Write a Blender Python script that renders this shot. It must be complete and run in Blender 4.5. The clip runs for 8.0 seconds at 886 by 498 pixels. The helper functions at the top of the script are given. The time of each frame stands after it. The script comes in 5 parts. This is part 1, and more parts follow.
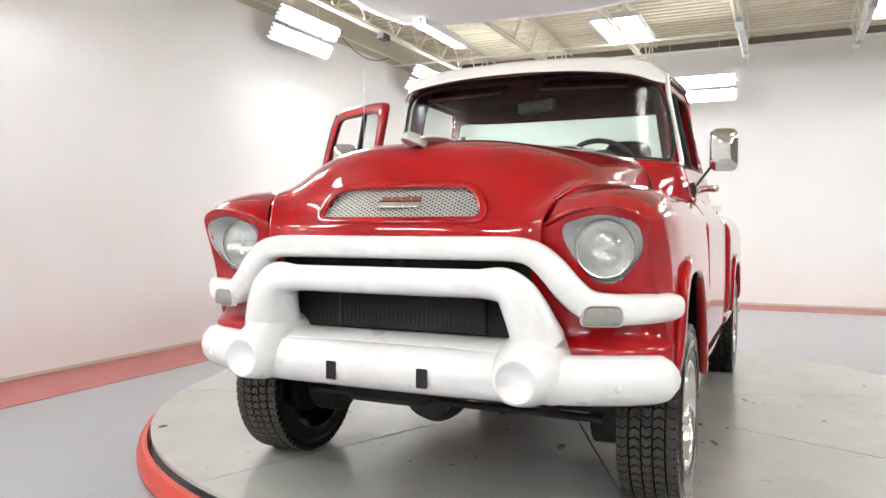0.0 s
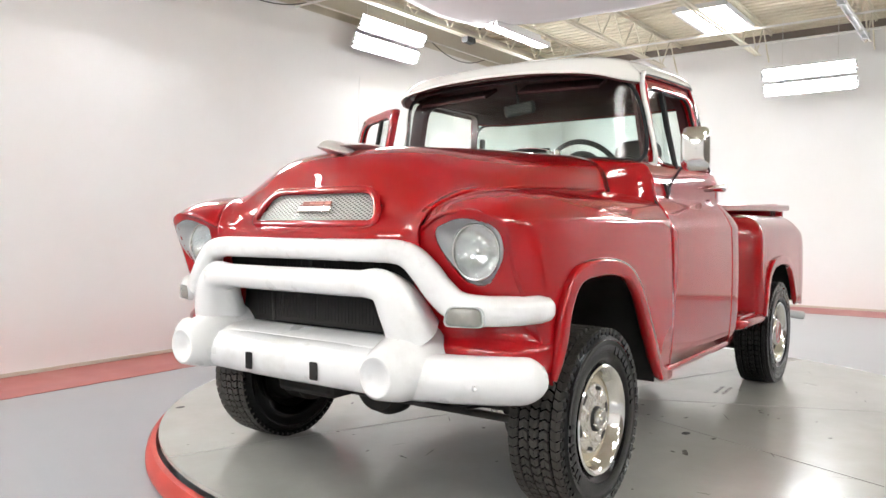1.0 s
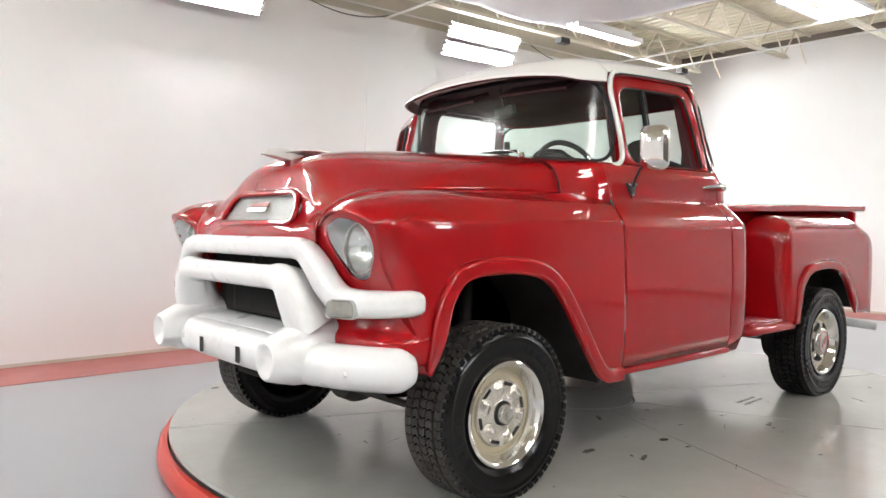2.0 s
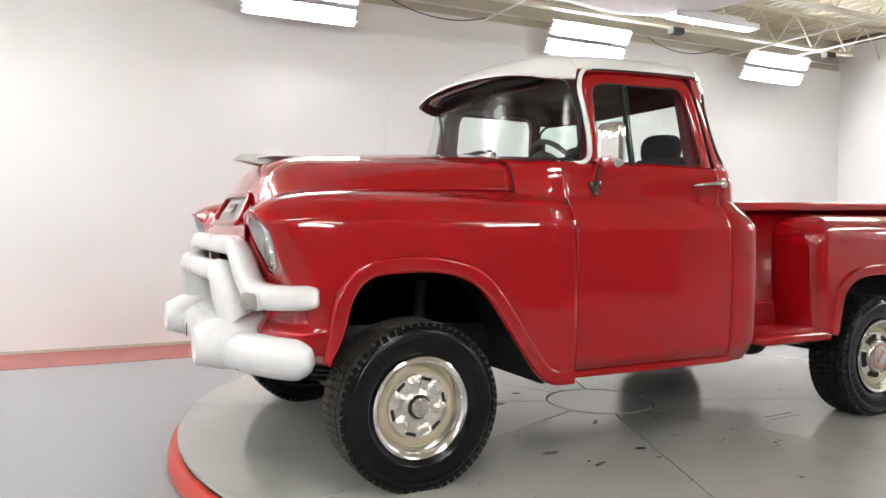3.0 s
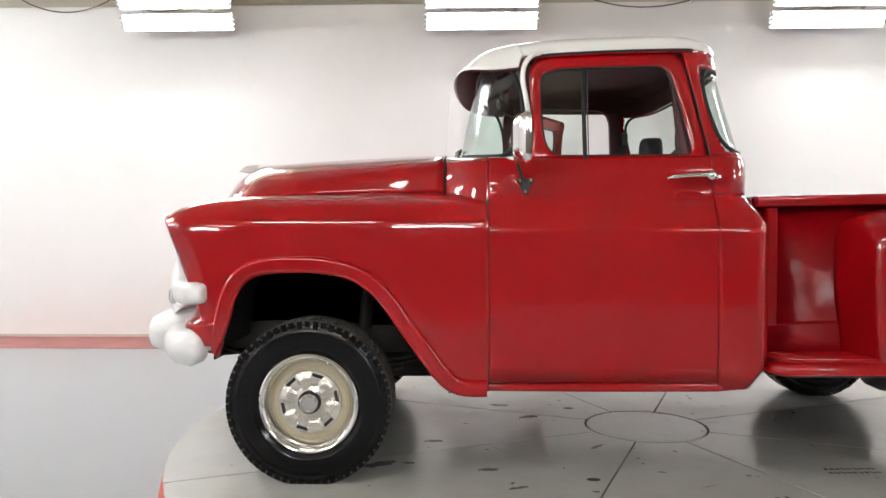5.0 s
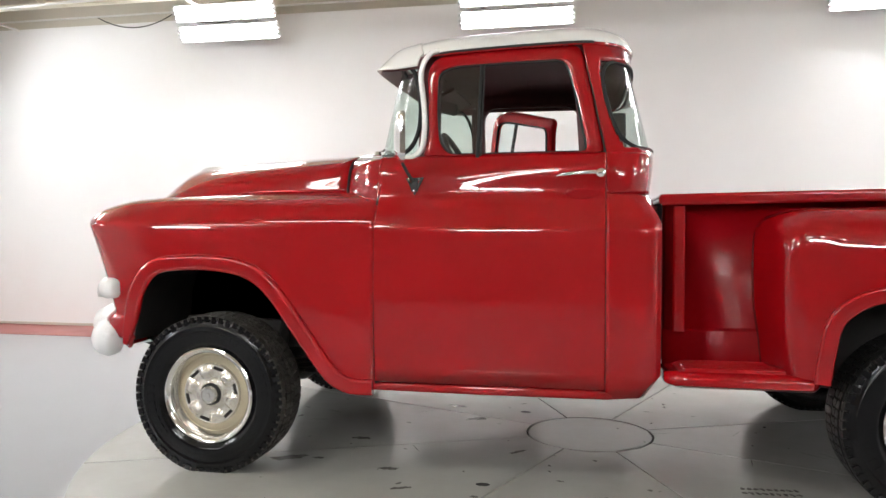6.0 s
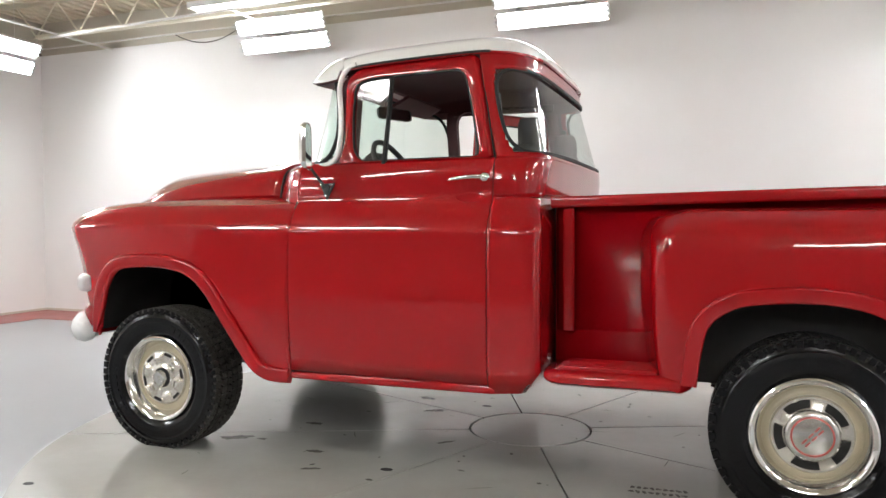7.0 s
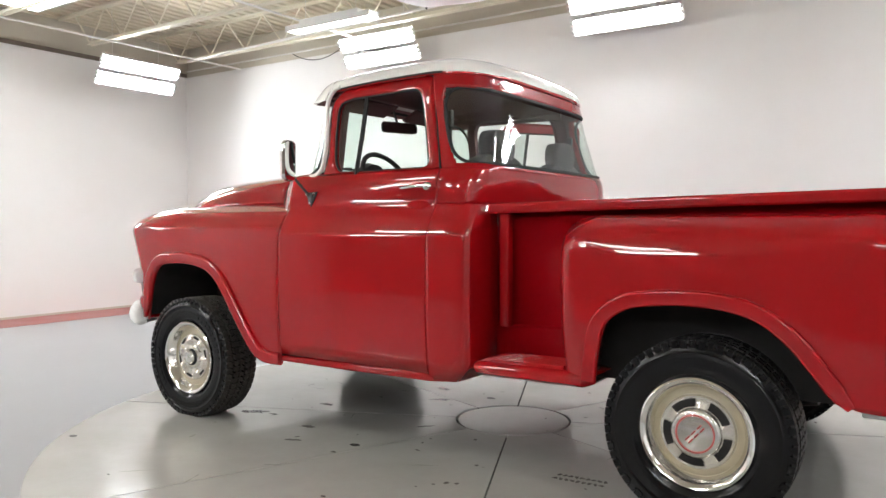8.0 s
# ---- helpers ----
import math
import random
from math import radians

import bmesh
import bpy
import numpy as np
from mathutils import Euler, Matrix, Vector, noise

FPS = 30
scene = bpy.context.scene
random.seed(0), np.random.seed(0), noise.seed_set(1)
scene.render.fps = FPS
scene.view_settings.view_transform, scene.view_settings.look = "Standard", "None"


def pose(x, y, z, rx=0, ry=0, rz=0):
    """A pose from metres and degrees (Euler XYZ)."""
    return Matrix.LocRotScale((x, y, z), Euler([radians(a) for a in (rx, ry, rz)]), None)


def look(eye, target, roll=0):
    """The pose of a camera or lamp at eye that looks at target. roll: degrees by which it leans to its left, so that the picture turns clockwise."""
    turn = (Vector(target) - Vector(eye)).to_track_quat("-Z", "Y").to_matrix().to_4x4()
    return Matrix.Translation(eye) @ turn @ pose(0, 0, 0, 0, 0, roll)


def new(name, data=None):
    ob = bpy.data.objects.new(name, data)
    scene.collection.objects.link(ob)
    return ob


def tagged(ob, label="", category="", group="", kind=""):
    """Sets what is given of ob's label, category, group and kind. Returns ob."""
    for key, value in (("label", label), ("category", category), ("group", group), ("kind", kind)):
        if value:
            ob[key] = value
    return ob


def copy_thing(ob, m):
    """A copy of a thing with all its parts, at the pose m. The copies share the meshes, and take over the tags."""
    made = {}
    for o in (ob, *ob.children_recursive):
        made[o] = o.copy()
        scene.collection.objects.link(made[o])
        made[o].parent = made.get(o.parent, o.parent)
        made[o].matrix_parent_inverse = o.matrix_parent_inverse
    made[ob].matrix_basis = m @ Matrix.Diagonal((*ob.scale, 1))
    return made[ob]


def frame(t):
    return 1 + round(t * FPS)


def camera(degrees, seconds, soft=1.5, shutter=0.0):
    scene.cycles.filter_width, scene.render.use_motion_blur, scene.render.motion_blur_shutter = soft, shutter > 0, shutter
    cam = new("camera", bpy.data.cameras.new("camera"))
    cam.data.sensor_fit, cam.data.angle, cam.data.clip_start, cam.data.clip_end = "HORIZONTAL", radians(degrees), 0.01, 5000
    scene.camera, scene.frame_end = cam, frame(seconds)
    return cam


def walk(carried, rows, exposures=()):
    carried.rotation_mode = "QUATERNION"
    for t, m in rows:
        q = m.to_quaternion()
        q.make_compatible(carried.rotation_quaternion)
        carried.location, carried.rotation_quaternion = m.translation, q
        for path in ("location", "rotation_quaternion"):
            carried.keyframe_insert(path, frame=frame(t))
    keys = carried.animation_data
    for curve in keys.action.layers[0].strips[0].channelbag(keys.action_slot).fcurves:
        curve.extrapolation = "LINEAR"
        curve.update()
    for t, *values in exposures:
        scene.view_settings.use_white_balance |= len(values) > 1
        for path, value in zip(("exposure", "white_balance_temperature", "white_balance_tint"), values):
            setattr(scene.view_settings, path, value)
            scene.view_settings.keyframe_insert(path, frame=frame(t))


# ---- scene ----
cam = camera(61.5, 8.0)
PATH = [
    (0, (-2.974, -1.297, 1.057), (-1.155, -0.467, 0.997), 0.1),
    (0.5, (-2.824, -1.719, 1.066), (-1.1, -0.707, 1.006), -0.1),
    (1, (-2.616, -2.158, 1.074), (-1.009, -0.97, 1.01), 0.1),
    (1.5, (-2.38, -2.596, 1.064), (-0.91, -1.24, 1.006), 0.1),
    (3, (-1.239, -3.677, 1.078), (-0.357, -1.884, 1.011), 0.4),
    (3.5, (-0.774, -3.952, 1.058), (-0.128, -2.061, 1.002), 0.1),
    (4, (-0.312, -4.087, 1.08), (0.089, -2.128, 1.014), 0.1),
    (5.5, (1.139, -4.0, 1.071), (0.902, -2.015, 1.014), -0.1),
    (6, (1.641, -3.94, 1.073), (1.248, -1.98, 1.013), 0.0),
    (6.5, (2.138, -3.892, 1.068), (1.585, -1.971, 1.011), -0.0),
    (7, (2.614, -3.869, 1.097), (1.897, -2.003, 1.027), -0.2),
    (7.5, (3.105, -3.837, 1.078), (2.196, -2.056, 1.024), 0.1),
    (8, (3.629, -3.748, 1.11), (2.522, -2.083, 1.044), -0.1),
]
walk(cam, [(t, look(eye, target, roll)) for t, eye, target, roll in PATH], [(0.0, 0.12), (1.0, 0.10), (1.5, 0.06), (3.0, 0.02), (5.5, -0.02), (8.0, 0.0)])

# ---- light ----
world = bpy.data.worlds.new("world")
scene.world = world
world.use_nodes = True
world.node_tree.nodes["Background"].inputs[0].default_value = (0.9, 0.93, 1.0, 1)
world.node_tree.nodes["Background"].inputs[1].default_value = 0.05


# ---- materials ----
def material(name, color, rough=0.5, metal=0.0, coat=0.0, vary=0.0, scale=6.0, bump=0.0, bscale=60.0, rvary=0.0, spec=0.5, second=None, sscale=1.5, edge=(0.5, 0.72), crough=0.03):
    """A plain surface with variation at two scales, roughness variation and a fine relief."""
    m = bpy.data.materials.new(name)
    m.use_nodes = True
    n, l = m.node_tree.nodes, m.node_tree.links
    b = n["Principled BSDF"]
    b.inputs["Base Color"].default_value = (*color, 1)
    b.inputs["Roughness"].default_value = rough
    b.inputs["Metallic"].default_value = metal
    b.inputs["Coat Weight"].default_value = coat
    b.inputs["Coat Roughness"].default_value = crough
    b.inputs["Specular IOR Level"].default_value = spec
    tc = n.new("ShaderNodeTexCoord")
    if vary or second:
        n1 = n.new("ShaderNodeTexNoise")
        n1.inputs["Scale"].default_value = scale
        n1.inputs["Detail"].default_value = 6
        l.new(tc.outputs["Object"], n1.inputs["Vector"])
        mix = n.new("ShaderNodeMix")
        mix.data_type = "RGBA"
        mix.inputs["A"].default_value = (*[c * (1 - vary) for c in color], 1)
        mix.inputs["B"].default_value = (*[min(1, c * (1 + vary)) for c in color], 1)
        l.new(n1.outputs["Fac"], mix.inputs["Factor"])
        last = mix.outputs["Result"]
        if second:
            n2 = n.new("ShaderNodeTexNoise")
            n2.inputs["Scale"].default_value = sscale
            n2.inputs["Detail"].default_value = 8
            n2.inputs["Roughness"].default_value = 0.65
            l.new(tc.outputs["Object"], n2.inputs["Vector"])
            ramp = n.new("ShaderNodeValToRGB")
            ramp.color_ramp.elements[0].position, ramp.color_ramp.elements[1].position = edge
            l.new(n2.outputs["Fac"], ramp.inputs["Fac"])
            mix2 = n.new("ShaderNodeMix")
            mix2.data_type = "RGBA"
            l.new(ramp.outputs["Color"], mix2.inputs["Factor"])
            l.new(last, mix2.inputs["A"])
            mix2.inputs["B"].default_value = (*second, 1)
            last = mix2.outputs["Result"]
        l.new(last, b.inputs["Base Color"])
    if rvary:
        n3 = n.new("ShaderNodeTexNoise")
        n3.inputs["Scale"].default_value = scale * 0.7
        n3.inputs["Detail"].default_value = 5
        l.new(tc.outputs["Object"], n3.inputs["Vector"])
        mr = n.new("ShaderNodeMapRange")
        mr.inputs["To Min"].default_value, mr.inputs["To Max"].default_value = max(0.02, rough - rvary), min(1, rough + rvary)
        l.new(n3.outputs["Fac"], mr.inputs["Value"])
        l.new(mr.outputs["Result"], b.inputs["Roughness"])
    if bump:
        n4 = n.new("ShaderNodeTexNoise")
        n4.inputs["Scale"].default_value = bscale
        n4.inputs["Detail"].default_value = 4
        l.new(tc.outputs["Object"], n4.inputs["Vector"])
        bp = n.new("ShaderNodeBump")
        bp.inputs["Strength"].default_value = bump
        bp.inputs["Distance"].default_value = 0.002
        l.new(n4.outputs["Fac"], bp.inputs["Height"])
        l.new(bp.outputs["Normal"], b.inputs["Normal"])
    return m


def glow(name, color, strength):
    m = bpy.data.materials.new(name)
    m.use_nodes = True
    b = m.node_tree.nodes["Principled BSDF"]
    b.inputs["Base Color"].default_value = (0.9, 0.9, 0.9, 1)
    b.inputs["Emission Color"].default_value = (*color, 1)
    b.inputs["Emission Strength"].default_value = strength
    return m


def glass(name, color, rough=0.0, base=0.085):
    """Clear window glass: a see-through sheet with a mirror gloss."""
    m = bpy.data.materials.new(name)
    m.use_nodes = True
    n, l = m.node_tree.nodes, m.node_tree.links
    n.clear()
    out = n.new("ShaderNodeOutputMaterial")
    mix = n.new("ShaderNodeMixShader")
    tr = n.new("ShaderNodeBsdfTransparent")
    tr.inputs["Color"].default_value = (*color, 1)
    gl = n.new("ShaderNodeBsdfGlossy")
    gl.inputs["Roughness"].default_value = rough
    fr = n.new("ShaderNodeLayerWeight")
    fr.inputs["Blend"].default_value = 0.5
    pw = n.new("ShaderNodeMath")
    pw.operation = "POWER"
    pw.inputs[1].default_value = 5.0
    l.new(fr.outputs["Facing"], pw.inputs[0])
    ma = n.new("ShaderNodeMath")
    ma.operation = "MULTIPLY_ADD"
    ma.inputs[1].default_value, ma.inputs[2].default_value = 0.9, base
    l.new(pw.outputs["Value"], ma.inputs[0])
    l.new(ma.outputs["Value"], mix.inputs["Fac"])
    l.new(tr.outputs["BSDF"], mix.inputs[1])
    l.new(gl.outputs["BSDF"], mix.inputs[2])
    l.new(mix.outputs["Shader"], out.inputs["Surface"])
    return m


RED = material("red_paint", (0.315, 0.0032, 0.006), 0.25, 0.0, 1.0, vary=0.012, scale=3, spec=0.06)
# body red with a duller coat; base darkened for the bed nook's shade
REDBED = material("dulled_shade_red_paint", (0.23, 0.002, 0.005), 0.5, 0.0, 0.5, vary=0.05, scale=3, spec=0.0, crough=0.24)
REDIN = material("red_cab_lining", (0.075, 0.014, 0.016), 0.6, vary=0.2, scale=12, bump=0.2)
MAROON = material("maroon_visor_lining", (0.16, 0.055, 0.056), 0.45, vary=0.15, scale=10)
REDFLOOR = material("red_floor_paint", (0.33, 0.088, 0.078), 0.38, vary=0.12, scale=5, rvary=0.1, second=(0.34, 0.10, 0.09), sscale=2.2, bump=0.05)
REDSKIRT = material("red_skirt_paint", (0.46, 0.034, 0.018), 0.35, vary=0.1, scale=4, bump=0.03)
WHITE = material("white_brushed_paint", (0.79, 0.79, 0.785), 0.30, coat=0.4, vary=0.03, scale=14, bump=0.22, bscale=45, rvary=0.08, second=(0.67, 0.66, 0.64), sscale=5)
ROOFWHITE = material("white_roof_paint", (0.85, 0.84, 0.80), 0.25, coat=0.5, vary=0.03, scale=4)
CHROME = material("chrome", (0.80, 0.79, 0.77), 0.10, 1.0, vary=0.05, scale=20, rvary=0.05)
SATIN = material("satin_chrome", (0.68, 0.67, 0.64), 0.24, 1.0, vary=0.08, scale=18, rvary=0.08)
ALU = material("dull_aluminium", (0.60, 0.61, 0.61), 0.40, 0.25, vary=0.12, scale=15, rvary=0.1)
MESH = material("bright_grille_metal", (0.60, 0.59, 0.56), 0.42, 0.5, vary=0.1, scale=20)
REFLECTOR = material("silvered_lamp_reflector", (0.93, 0.93, 0.92), 0.22, 0.85, vary=0.05, scale=40, bump=0.3, bscale=120)
BEIGE = material("beige_wheel_paint", (0.46, 0.40, 0.28), 0.35, coat=0.3, vary=0.08, scale=14)
RUBBER = material("tyre_rubber", (0.0025, 0.0025, 0.003), 0.17, spec=0.3, vary=0.25, scale=14, bump=0.2, bscale=130, rvary=0.12)
TREAD = material("tyre_tread_rubber", (0.034, 0.030, 0.025), 0.65, vary=0.3, scale=25, bump=0.4, bscale=160)
TREADDARK = material("dressed_tread_rubber", (0.010, 0.0095, 0.009), 0.45, spec=0.3, vary=0.3, scale=25, bump=0.4, bscale=160)
GASKET = material("black_gasket", (0.014, 0.014, 0.014), 0.6, spec=0.25, vary=0.2, scale=25)
BLACK = material("black_underbody", (0.024, 0.0225, 0.0215), 0.85, spec=0.2, vary=0.4, scale=10, bump=0.3)
GREASY = material("greasy_chassis_steel", (0.024, 0.022, 0.020), 0.6, 0.2, vary=0.5, scale=14, bump=0.4, second=(0.035, 0.027, 0.022), sscale=9)
DARK = material("dark_trim", (0.03, 0.028, 0.028), 0.6, vary=0.2, scale=20)
SEATCLOTH = material("dark_grey_seat_cloth", (0.035, 0.030, 0.032), 0.9, vary=0.35, scale=60, bump=0.5, bscale=300)
GLASS = glass("window_glass", (0.84, 0.92, 0.89), 0.05)
SCREENGLASS = glass("windscreen_glass", (0.82, 0.92, 0.88), 0.16, 0.045)
LENS = glass("headlight_glass", (0.95, 0.97, 0.97), 0.03)
MIRROR = material("mirror_glass", (0.8, 0.82, 0.82), 0.02, 1.0)
SIGNAL = material("clear_signal_lens", (0.26, 0.25, 0.225), 0.12, coat=0.6, vary=0.2, scale=40, bump=0.5, bscale=200)
PLATE = material("grey_turntable_paint", (0.42, 0.414, 0.386), 0.24, spec=0.3, coat=0.5, crough=0.11, vary=0.12, scale=2.2, second=(0.345, 0.338, 0.31), sscale=1.7, edge=(0.35, 0.8))
FLOOR = material("grey_floor_paint", (0.29, 0.301, 0.316), 0.28, vary=0.05, scale=0.9, second=(0.267, 0.276, 0.289), sscale=0.8, edge=(0.35, 0.9))
WALL = material("white_wall_paint", (0.83, 0.825, 0.82), 0.6, vary=0.025, scale=0.8, bump=0.08, bscale=80, second=(0.80, 0.785, 0.77), sscale=0.35)
TAN = material("tan_upper_wall", (0.57, 0.53, 0.45), 0.75, vary=0.08, scale=1.5, bump=0.1)
DECK = material("cream_steel_deck", (0.68, 0.625, 0.48), 0.6, vary=0.1, scale=2, rvary=0.1)
JOIST = material("cream_joist_paint", (0.72, 0.68, 0.55), 0.55, vary=0.12, scale=6)
PIPE = material("white_conduit", (0.74, 0.73, 0.70), 0.45, vary=0.06, scale=8)
BROWN = material("dark_wall_beam", (0.17, 0.14, 0.115), 0.7, vary=0.25, scale=5)
# dark tone for the unseen near wall, keeps haze off the truck's side
NEARWALL = material("unseen_wall_dark_brown", (0.20, 0.175, 0.15), 0.75, vary=0.12, scale=1.2, bump=0.1)
CLOTH = material("white_overhead_cloth", (0.80, 0.79, 0.79), 0.9, vary=0.04, scale=2, bump=0.3, bscale=12)
STEEL = material("lamp_housing_enamel", (0.72, 0.72, 0.72), 0.35, vary=0.05, scale=10)
STAIN = material("dark_floor_stain", (0.11, 0.104, 0.094), 0.26, spec=0.15, coat=0.3, crough=0.11, vary=0.4, scale=40, second=(0.24, 0.23, 0.21), sscale=28)
TUBE = glow("lit_tube", (0.94, 0.97, 1.0), 66.0)
SIDETUBE = glow("lit_side_tube", (0.94, 0.97, 1.0), 44.0)
CEILTUBE = glow("lit_ceiling_tube", (1.0, 0.98, 0.95), 60.0)
DIFFUSER = glow("lit_diffuser", (1.0, 0.98, 0.95), 38.0)
PEWTER = material("pale_cast_metal", (0.72, 0.71, 0.69), 0.38, 0.35, vary=0.12, scale=30, rvary=0.1)
CAPMETAL = material("polished_wheel_cap", (0.72, 0.69, 0.63), 0.25, 0.8, vary=0.06, scale=22, rvary=0.08)
FADED = material("faded_red_cap_enamel", (0.50, 0.10, 0.09), 0.35, 0.1, vary=0.15, scale=50)
SCRIPTRED = material("faded_red_badge_enamel", (0.26, 0.09, 0.065), 0.4, 0.3, vary=0.25, scale=50)


# ---- mesh helpers ----
def crs(ctrl, sub):
    """A smooth curve through rows of control values, sub steps a span."""
    p = np.asarray(ctrl, float)
    q = np.concatenate([[2 * p[0] - p[1]], p, [2 * p[-1] - p[-2]]])
    t = np.linspace(0, 1, sub, endpoint=False).reshape(-1, *[1] * (p.ndim - 1))
    out = []
    for a, b, c, d in zip(q, q[1:], q[2:], q[3:]):
        out.append(0.5 * (2 * b + (c - a) * t + (2 * a - 5 * b + 4 * c - d) * t**2 + (3 * b - a - 3 * c + d) * t**3))
    return np.concatenate(out + [p[-1:]])


def patch(ctrl, su=6, sv=6):
    """A dense grid through a grid of control points."""
    return crs(crs(np.asarray(ctrl, float), su).swapaxes(0, 1), sv).swapaxes(0, 1)


def grid(p, cu=False, cv=False, keep=None):
    p = np.asarray(p, float)
    n, m = p.shape[:2]
    faces = []
    for i in range(n if cu else n - 1):
        for j in range(m if cv else m - 1):
            a, b = (i + 1) % n, (j + 1) % m
            if keep is None or keep((p[i, j] + p[a, j] + p[i, b] + p[a, b]) / 4):
                faces.append((i * m + j, a * m + j, a * m + b, i * m + b))
    return [tuple(v) for v in p.reshape(-1, 3)], faces


def merge(*parts):
    verts, faces = [], []
    for v, f in parts:
        k = len(verts)
        verts += [tuple(q) for q in v]
        faces += [tuple(i + k for i in g) for g in f]
    return verts, faces


def moved(vf, m):
    return [tuple(m @ Vector(v)) for v in vf[0]], vf[1]


def flip_y(vf):
    return [(x, -y, z) for x, y, z in vf[0]], [tuple(reversed(f)) for f in vf[1]]


def box(x0, x1, y0, y1, z0, z1):
    v = [(x, y, z) for x in (x0, x1) for y in (y0, y1) for z in (z0, z1)]
    return v, [(0, 1, 3, 2), (4, 6, 7, 5), (0, 4, 5, 1), (2, 3, 7, 6), (0, 2, 6, 4), (1, 5, 7, 3)]


def rrect(w, h, r, n=4):
    out = []
    for cx, cy, a0 in ((w / 2 - r, h / 2 - r, 0), (-w / 2 + r, h / 2 - r, 90), (-w / 2 + r, -h / 2 + r, 180), (w / 2 - r, -h / 2 + r, 270)):
        for k in range(n + 1):
            a = radians(a0 + 90 * k / n)
            out.append((cx + r * math.cos(a), cy + r * math.sin(a)))
    return out


def circle(r, n=12, ry=None):
    return [(r * math.cos(2 * math.pi * k / n), (ry or r) * math.sin(2 * math.pi * k / n)) for k in range(n)]


def sweep(path, prof, closed=False, ref=(0, 0, 1), scale=None, caps=True):
    """A profile of (side, up) pairs carried along a path."""
    p = np.asarray(path, float)
    n, m = len(p), len(prof)
    if closed:
        t = np.roll(p, -1, 0) - np.roll(p, 1, 0)
    else:
        t = np.gradient(p, axis=0)
    t /= np.linalg.norm(t, axis=1, keepdims=True) + 1e-12
    ref = np.asarray(ref, float)
    rows = []
    for i in range(n):
        r = ref if ref.ndim == 1 else ref[i]
        b = r - (r @ t[i]) * t[i]
        b /= np.linalg.norm(b) + 1e-12
        s = np.cross(t[i], b)
        k = 1.0 if scale is None else scale[i]
        rows.append([p[i] + k * u * s + k * v * b for u, v in prof])
    verts, faces = grid(rows, closed, True)
    if caps and not closed:
        faces += [tuple(reversed(range(m))), tuple(range((n - 1) * m, n * m))]
    return verts, faces


def lathe(prof, n=48, axis="y", closed=False):
    """A profile of (radius, along) pairs turned round an axis through the origin."""
    rows = []
    for r, a in prof:
        ring = []
        for k in range(n):
            w = 2 * math.pi * k / n
            c, s = r * math.cos(w), r * math.sin(w)
            ring.append({"y": (c, a, s), "z": (c, s, a), "x": (a, c, s)}[axis])
        rows.append(ring)
    return grid(rows, closed, True)


def outline(poly, r, n=6):
    """A closed outline with rounded corners; r one radius or one a corner."""
    p = [np.asarray(q, float) for q in poly]
    rs = r if isinstance(r, (list, tuple)) else [r] * len(p)
    out = []
    for i, q in enumerate(p):
        a, b = p[i - 1] - q, p[(i + 1) % len(p)] - q
        d = min(rs[i], np.linalg.norm(a) * 0.49, np.linalg.norm(b) * 0.49)
        u, v = q + a / np.linalg.norm(a) * d, q + b / np.linalg.norm(b) * d
        for k in range(n + 1):
            s = k / n
            out.append((1 - s) ** 2 * u + 2 * s * (1 - s) * q + s**2 * v)
    return np.array(out)


def resample(p, n):
    """n points evenly along a closed outline."""
    p = np.asarray(p, float)
    q = np.concatenate([p, p[:1]])
    d = np.r_[0, np.cumsum(np.linalg.norm(np.diff(q, axis=0), axis=1))]
    s = np.linspace(0, d[-1], n, endpoint=False)
    return np.stack([np.interp(s, d, q[:, k]) for k in range(q.shape[1])], 1)


def obj(name, vf, mat, parent=None, label="", smooth=True, solid=0.0, offset=-1.0, bevel=0.0, sharp=40):
    me = bpy.data.meshes.new(name)
    me.from_pydata(vf[0], [], vf[1])
    bm = bmesh.new()
    bm.from_mesh(me)
    bmesh.ops.remove_doubles(bm, verts=bm.verts, dist=1e-5)
    bmesh.ops.recalc_face_normals(bm, faces=bm.faces)
    for f in bm.faces:
        f.smooth = smooth
    if smooth:
        for e in bm.edges:
            if len(e.link_faces) == 2 and e.calc_face_angle(0) > radians(sharp):
                e.smooth = False
    bm.to_mesh(me)
    bm.free()
    for m in mat if isinstance(mat, (list, tuple)) else (mat,):
        me.materials.append(m)
    ob = new(name, me)
    if parent:
        ob.parent = parent
    if solid:
        md = ob.modifiers.new("thickness", "SOLIDIFY")
        md.thickness, md.offset = solid, offset
    if bevel:
        md = ob.modifiers.new("edges", "BEVEL")
        md.width, md.segments, md.limit_method = bevel, 2, "ANGLE"
    if label:
        tagged(ob, label)
    return ob


def part(name, vf, mat, parent, label="", **k):
    return obj(name, vf, mat, parent, label, **k)


def thing(name, loc, label, category, group="", kind=""):
    ob = new(name)
    ob.location = loc
    ob.empty_display_size = 0.2
    return tagged(ob, label, category, group, kind)


# ---- the room ----
FZ = -0.15                      # floor, below the turntable's top
BACK, FRONT, RIGHT, NEAR = 4.15, -6.66, 9.54, -9.5
WTOP, DECKZ = 3.51, 3.98

floor = tagged(obj("floor", box(FRONT - 0.2, RIGHT + 0.2, NEAR - 0.2, BACK + 0.2, FZ - 0.15, FZ), FLOOR, smooth=False), "glossy grey painted concrete floor", "floor", kind="structure")


def wall(name, x0, x1, y0, y1):
    w = tagged(obj(name, box(x0, x1, y0, y1, FZ, WTOP), WALL, smooth=False), "plain white painted wall", "wall", kind="structure")
    return w


